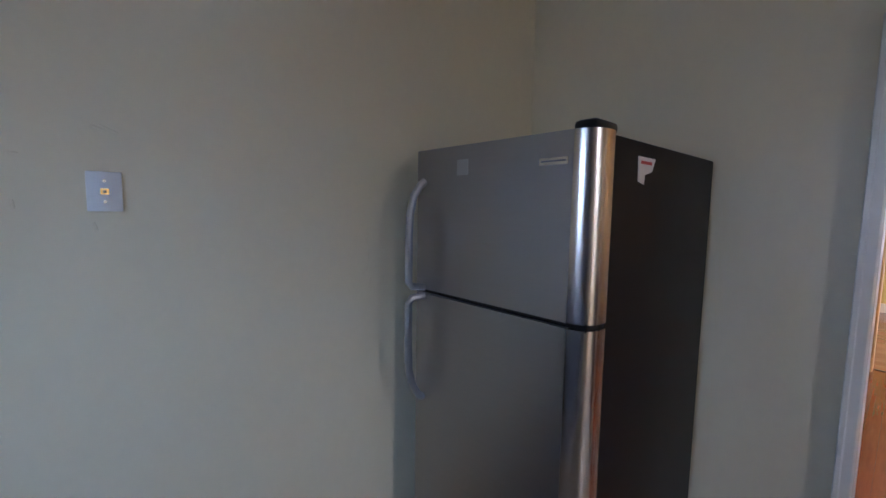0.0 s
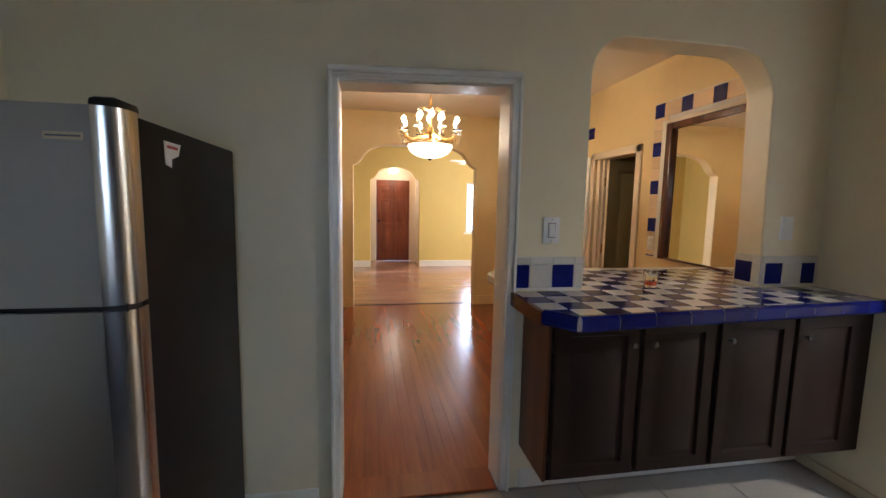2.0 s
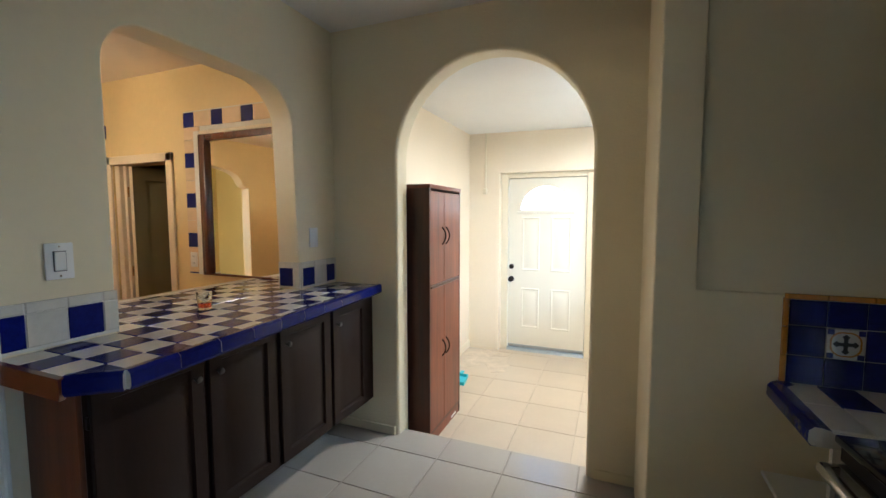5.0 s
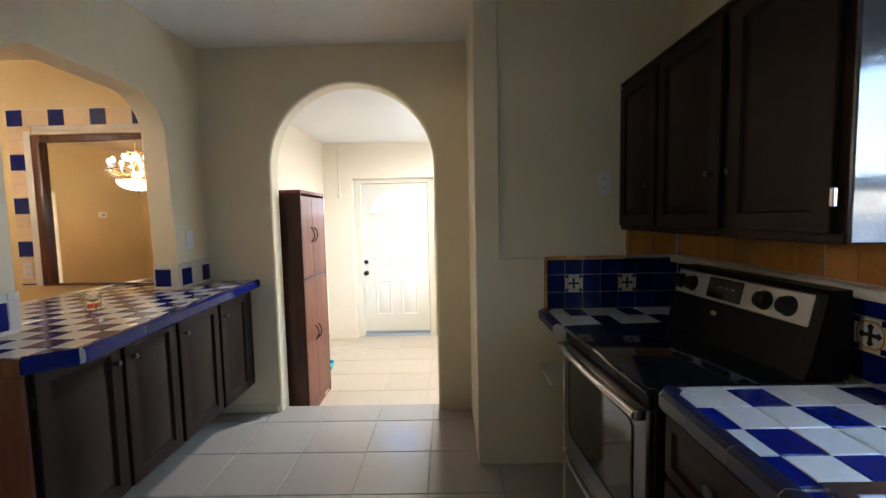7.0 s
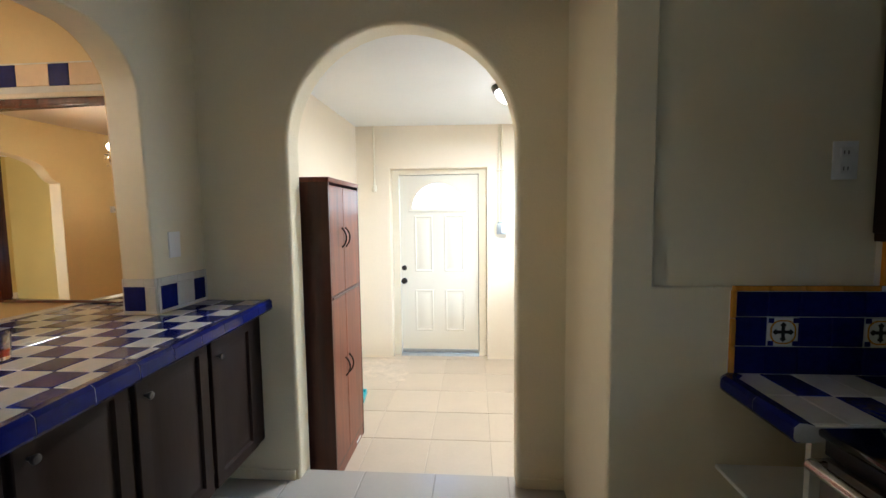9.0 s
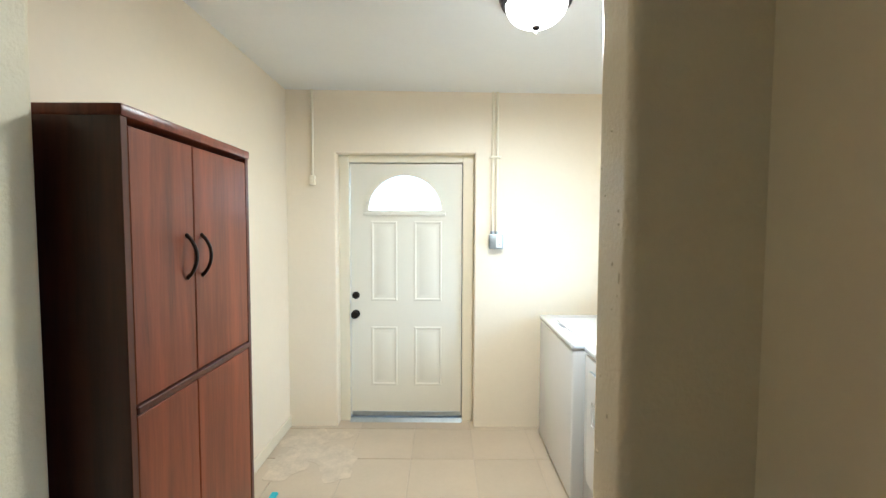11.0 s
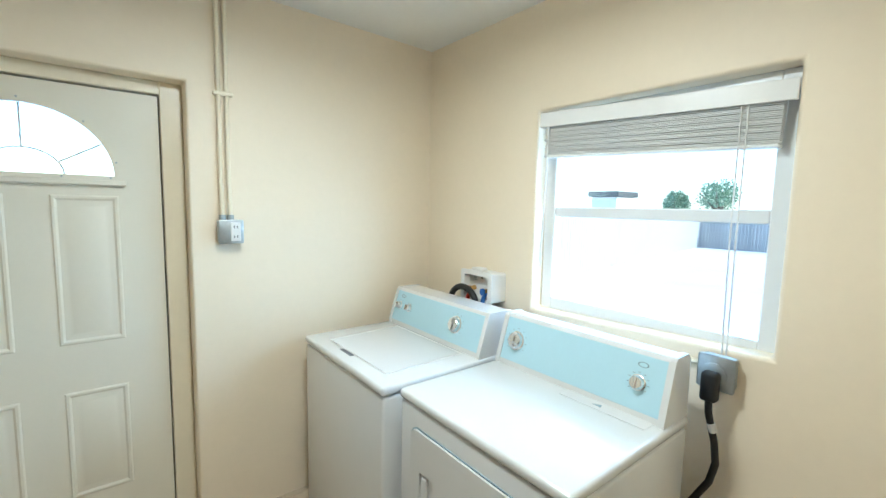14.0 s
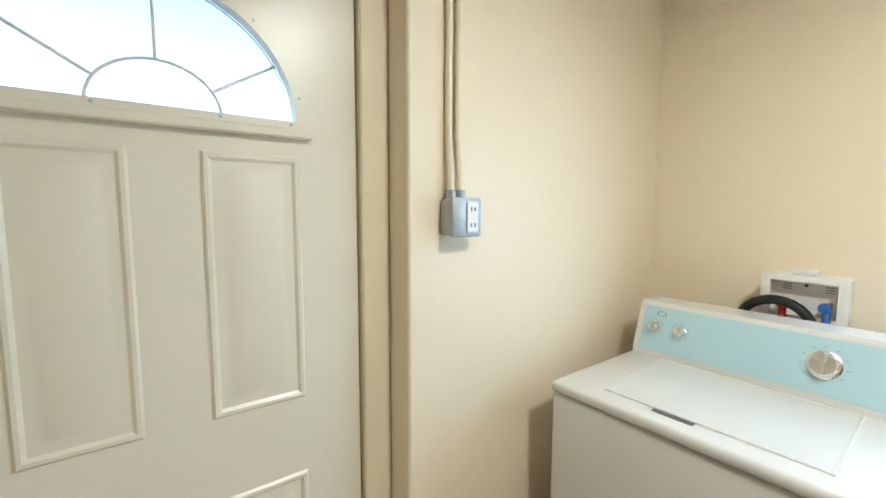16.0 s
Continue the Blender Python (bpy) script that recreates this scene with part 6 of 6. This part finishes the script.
for k in range(6):
    a = 2 * math.pi * k / 6
    c, s = math.cos(a), math.sin(a)
    P = lambda r, z: (CHX + r * c, CHY + r * s, z)
    arm = part("upper_arm", tube(bmesh.new(), [P(0.02, 2.27), P(0.07, 2.30), P(0.105, 2.285), P(0.11, 2.265)], 0.005, 6), BRASS, ch)
    part("bulb", lathe(bmesh.new(), [(0.006, 2.20), (0.018, 2.215), (0.021, 2.230), (0.006, 2.262)], P(0.11, 0), n=10), BULB, arm).visible_shadow = False
    for j in range(3):
        part("crystal", crystal(*P(0.135, 0)[:2], 2.265 - 0.03 * j, 0.018), CRYSTAL, arm)

# ---- living room things ----
fd = thing("door_4", (10.08, -0.46, 0), "red mahogany six-panel front door, shut", "door", kind="structure")
part("leaf", B(10.085, 10.12, -0.858, -0.062, 0.005, 1.965), DOOR_WOOD, fd)
for y0, y1 in ((-0.80, -0.49), (-0.43, -0.12)):
    for z0, z1 in ((0.14, 0.78), (0.90, 1.50), (1.60, 1.86)):
        part("panel", panel_door(bmesh.new(), "x", 10.078, -1, y0, y1, z0, z1, 0.03, 0.02, 0.016), DOOR_WOOD, fd)
part("knob", knob((10.085, -0.13, 0.98), (-1, 0, 0), 0.03), IRON, fd)
al = thing("alcove_lamp", (9.65, -0.45, 2.26), "lit flush alcove ceiling lamp", "ceiling lamp")
part("base", lathe(bmesh.new(), [(0.10, 0), (0.10, -0.02), (0.06, -0.03), (0.05, -0.06)], (9.65, -0.45, 2.26), n=24), TRIM, al)
part("shade", lathe(bmesh.new(), [(0.05, -0.06), (0.115, -0.085), (0.115, -0.10), (0.075, -0.15), (0.001, -0.17)], (9.65, -0.45, 2.26), n=24), LAMP_GLASS, al).visible_shadow = False
fn = thing("ceiling_fan", (7.4, -1.9, DZ), "white ceiling fan with a lit globe", "ceiling fan")
part("rod", cyl(bmesh.new(), (7.4, -1.9, 2.30), (7.4, -1.9, DZ), 0.012, n=10), TRIM, fn)
part("motor", lathe(bmesh.new(), [(0.05, 2.17), (0.10, 2.19), (0.115, 2.24), (0.09, 2.29), (0.03, 2.31)], (7.4, -1.9, 0), n=24), TRIM, fn)
for k in range(5):
    b = B(0.12, 0.58, -0.06, 0.06, -0.004, 0.004, bev=0.003)
    bmesh.ops.transform(b, matrix=Matrix.Translation((7.4, -1.9, 2.20)) @ Matrix.Rotation(radians(72 * k + 100), 4, "Z") @ Matrix.Rotation(radians(10), 4, "X"), verts=b.verts)
    part("blade", b, TRIM, fn)
part("globe", lathe(bmesh.new(), [(0.05, 2.17), (0.085, 2.12), (0.09, 2.08), (0.06, 2.03), (0.001, 2.01)], (7.4, -1.9, 0), n=20), LAMP_GLASS, fn).visible_shadow = False
sash_window("window_living", "x", VX1 + 0.07, -2.65, -2.075, 0.78, 1.90, 1.34, "white sash window in the yellow wall", 0.05, 0.04)
wsill = thing("window_sill_living", (VX1, -2.36, 0.74), "white window sill on the yellow wall", "window sill", kind="structure")
part("sill", B(VX1 - 0.035, VX1 + 0.02, -2.70, -2.03, 0.742, 0.778, bev=0.005), TRIM, wsill)
sash_window("window_living_slot", "y", VY1 + 0.08, 7.82, 8.00, 0.30, 2.05, 1.2, "narrow side window", 0.03, 0.012)
# Added window, never in view; it goes with the living room's fill lamp.
sash_window("added_window_living_south", "y", VY0 - 0.12, 7.0, 7.9, 0.8, 1.9, 1.34, "added sash side window, out of view", 0.05, 0.04)

# ---- outside ----
solid("ground", B(-150, 150, -150, 150, -0.62, -0.50), LAWN, "pale sunlit concrete yard", "ground", "structure")
fence = thing("fence", (-20, -9, -0.5), "weathered board fence round the yard", "fence")


def fence_run(p, q, side):
    p, q = Vector((*p, 0)), Vector((*q, 0))
    d = (q - p).normalized()
    n = int((q - p).length / 0.15)
    o = Vector((-d.y, d.x, 0)) * side
    turn = Matrix.Rotation(math.atan2(d.y, d.x), 4, "Z")
    for k in range(n):
        h = 1.85 + random.uniform(-0.02, 0.02)
        b = B(-0.07, 0.07, -0.009, 0.009, 0, h)
        bmesh.ops.transform(b, matrix=Matrix.Translation(p + d * (k + 0.5) * 0.15 + Vector((0, 0, -0.5))) @ turn, verts=b.verts)
        part("board", b, FENCE, fence)
    for z in (-0.2, 0.35, 0.95):
        b = B(0, n * 0.15, -0.02, 0.02, -0.045, 0.045)
        bmesh.ops.transform(b, matrix=Matrix.Translation(p + o * 0.03 + Vector((0, 0, z))) @ turn, verts=b.verts)
        part("rail", b, FENCE, fence)
    for k in range(0, n, 16):
        b = B(-0.05, 0.05, -0.05, 0.05, 0, 1.75)
        bmesh.ops.transform(b, matrix=Matrix.Translation(p + d * k * 0.15 + o * 0.09 + Vector((0, 0, -0.5))) @ turn, verts=b.verts)
        part("post", b, FENCE, fence)


fence_run((-4.0, -9.1), (-25.5, -12.1), 1)
fence_run((-25.5, -12.1), (-26.5, 4.0), -1)


def tree(x, y, h, r, seed):
    rnd = random.Random(seed)
    t = thing("tree", (x, y, -0.5), "broad leafy tree behind the fence", "tree", "trees behind the fence")
    part("trunk", tube(bmesh.new(), [(x, y, -0.5), (x + 0.1, y, h * 0.25), (x - 0.1, y + 0.1, h * 0.5), (x, y, h * 0.7)], [0.22, 0.18, 0.14, 0.06], 9), BARK, t)
    for k in range(5):
        a = k * 1.26 + rnd.random()
        part("limb", tube(bmesh.new(), [(x, y, h * 0.4), (x + 0.4 * r * math.cos(a), y + 0.4 * r * math.sin(a), h * 0.6), (x + 0.8 * r * math.cos(a), y + 0.8 * r * math.sin(a), h * 0.78)], [0.09, 0.06, 0.02], 7), BARK, t)
    verts, faces = [], []
    for k in range(2600):
        a, u, rr = rnd.uniform(0, 6.283), rnd.uniform(-1, 1), rnd.random() ** 0.35
        lump = 0.75 + 0.35 * noise.noise(Vector((2.2 * math.cos(a), 2.2 * math.sin(a), 1.7 * u + seed)))
        w = math.sqrt(1 - u * u)
        c = Vector((x + r * rr * lump * w * math.cos(a), y + r * rr * lump * w * math.sin(a), h * 0.72 + 0.42 * h * rr * lump * u))
        e = Vector((rnd.uniform(-1, 1), rnd.uniform(-1, 1), rnd.uniform(-1, 1))).normalized() * rnd.uniform(0.05, 0.11)
        f = e.orthogonal() * rnd.uniform(0.4, 0.7)
        i = len(verts)
        verts += [c - e, c + f, c + e, c - f]
        faces.append((i, i + 1, i + 2, i + 3))
    me = bpy.data.meshes.new("crown")
    me.from_pydata([v - Vector((x, y, -0.5)) for v in verts], [], faces)
    me.materials.append(LEAF)
    cr = new("crown", me)
    cr.parent = t
    tagged(cr, kind="stuff")


tree(-34, -14.2, 3.7, 1.8, 3)
tree(-33, -16.6, 2.9, 1.2, 8)
shed = thing("shed", (-26.5, -18.0, -0.5), "far garden shed with a dark flat roof", "shed")
part("wall", B(-27.6, -25.4, -18.9, -17.1, -0.5, 2.35), STUCCO, shed)
part("roof", B(-27.8, -25.2, -19.1, -16.9, 2.35, 2.72, bev=0.03), PEWTER, shed, "dark grey roof")

# ---- floor pieces ----
TS = 0.4085
lay(kitchen_floor, "tile", rect(KX0, KX1, -2.459, KY1), "z", -0.010, 0.0, 0.451 - 6 * TS, -2.199 - 2 * TS, TS, TS, 0.006, lambda i, j: KTILE, 0.002)
lay(laundry_floor, "tile", rect(LX0, LX1, LY0 - 0.22, -2.466), "z", LZ0 - 0.010, LZ0, 0.549 - 6 * 0.43, -4.405 - 3 * 0.43, 0.43, 0.43, 0.004, lambda i, j: LTILE, 0.002)
rnd = random.Random(4)
for parent, material, x0, x1, y0, y1, width, along in ((dining_floor, OAK, 1.872, DX1 + 0.085, -1.75, 0.75, 0.078, "x"),):
    y = y0
    while y < y1:
        a = x0 - rnd.uniform(0, 1.2)
        while a < x1:
            b = a + rnd.uniform(1.1, 2.4)
            p, q = max(a, x0), min(b, x1)
            if q - p > 0.05:
                ob = new("plank", mesh_of("plank", B(p + 0.0003, q - 0.0003, y + 0.0003, y + width - 0.0003, -0.012, 0.0, bev=0.0003), material))
                ob.parent = parent
            a = b
        y += width


def plank_field(name, parent, material, x0, x1, y0, y1, width, along, seed):
    """The farther strips, joined."""
    r = random.Random(seed)
    verts, faces = [], []
    u0, u1, v0, v1 = (x0, x1, y0, y1) if along == "x" else (y0, y1, x0, x1)
    v = v0
    while v < v1 - 0.005:
        a = u0 - r.uniform(0, 1.2)
        w = min(width, v1 - v)
        while a < u1:
            b = a + r.uniform(0.7, 2.0)
            p, q = max(a, u0) + 0.0006, min(b, u1) - 0.0006
            if q - p > 0.03:
                i = len(verts)
                for z in (-0.010, 0.0):
                    for s, t in ((p, v + 0.0006), (q, v + 0.0006), (q, v + w - 0.0006), (p, v + w - 0.0006)):
                        verts.append((s, t, z) if along == "x" else (t, s, z))
                faces += [(i + 4, i + 5, i + 6, i + 7), (i, i + 1, i + 5, i + 4), (i + 1, i + 2, i + 6, i + 5), (i + 2, i + 3, i + 7, i + 6), (i + 3, i, i + 4, i + 7)]
            a = b
        v += width
    me = bpy.data.meshes.new(name)
    me.from_pydata(verts, [], faces)
    bm = bmesh.new()
    bm.from_mesh(me)
    bmesh.ops.recalc_face_normals(bm, faces=bm.faces)
    bm.to_mesh(me)
    bm.free()
    me.materials.append(material)
    ob = new(name, me)
    ob.parent = parent
    return tagged(ob, kind="stuff")


plank_field("planks", dining_floor, OAK, 1.872, DX1 + 0.085, DY0, -1.752, 0.078, "x", 5)
plank_field("planks", dining_floor, OAK, 1.872, DX1 + 0.085, 0.830, DY1, 0.078, "x", 6)
plank_field("planks", living_floor, OAK_LIVING, DX1 + 0.115, 10.1, VY0, VY1, 0.09, "y", 7)
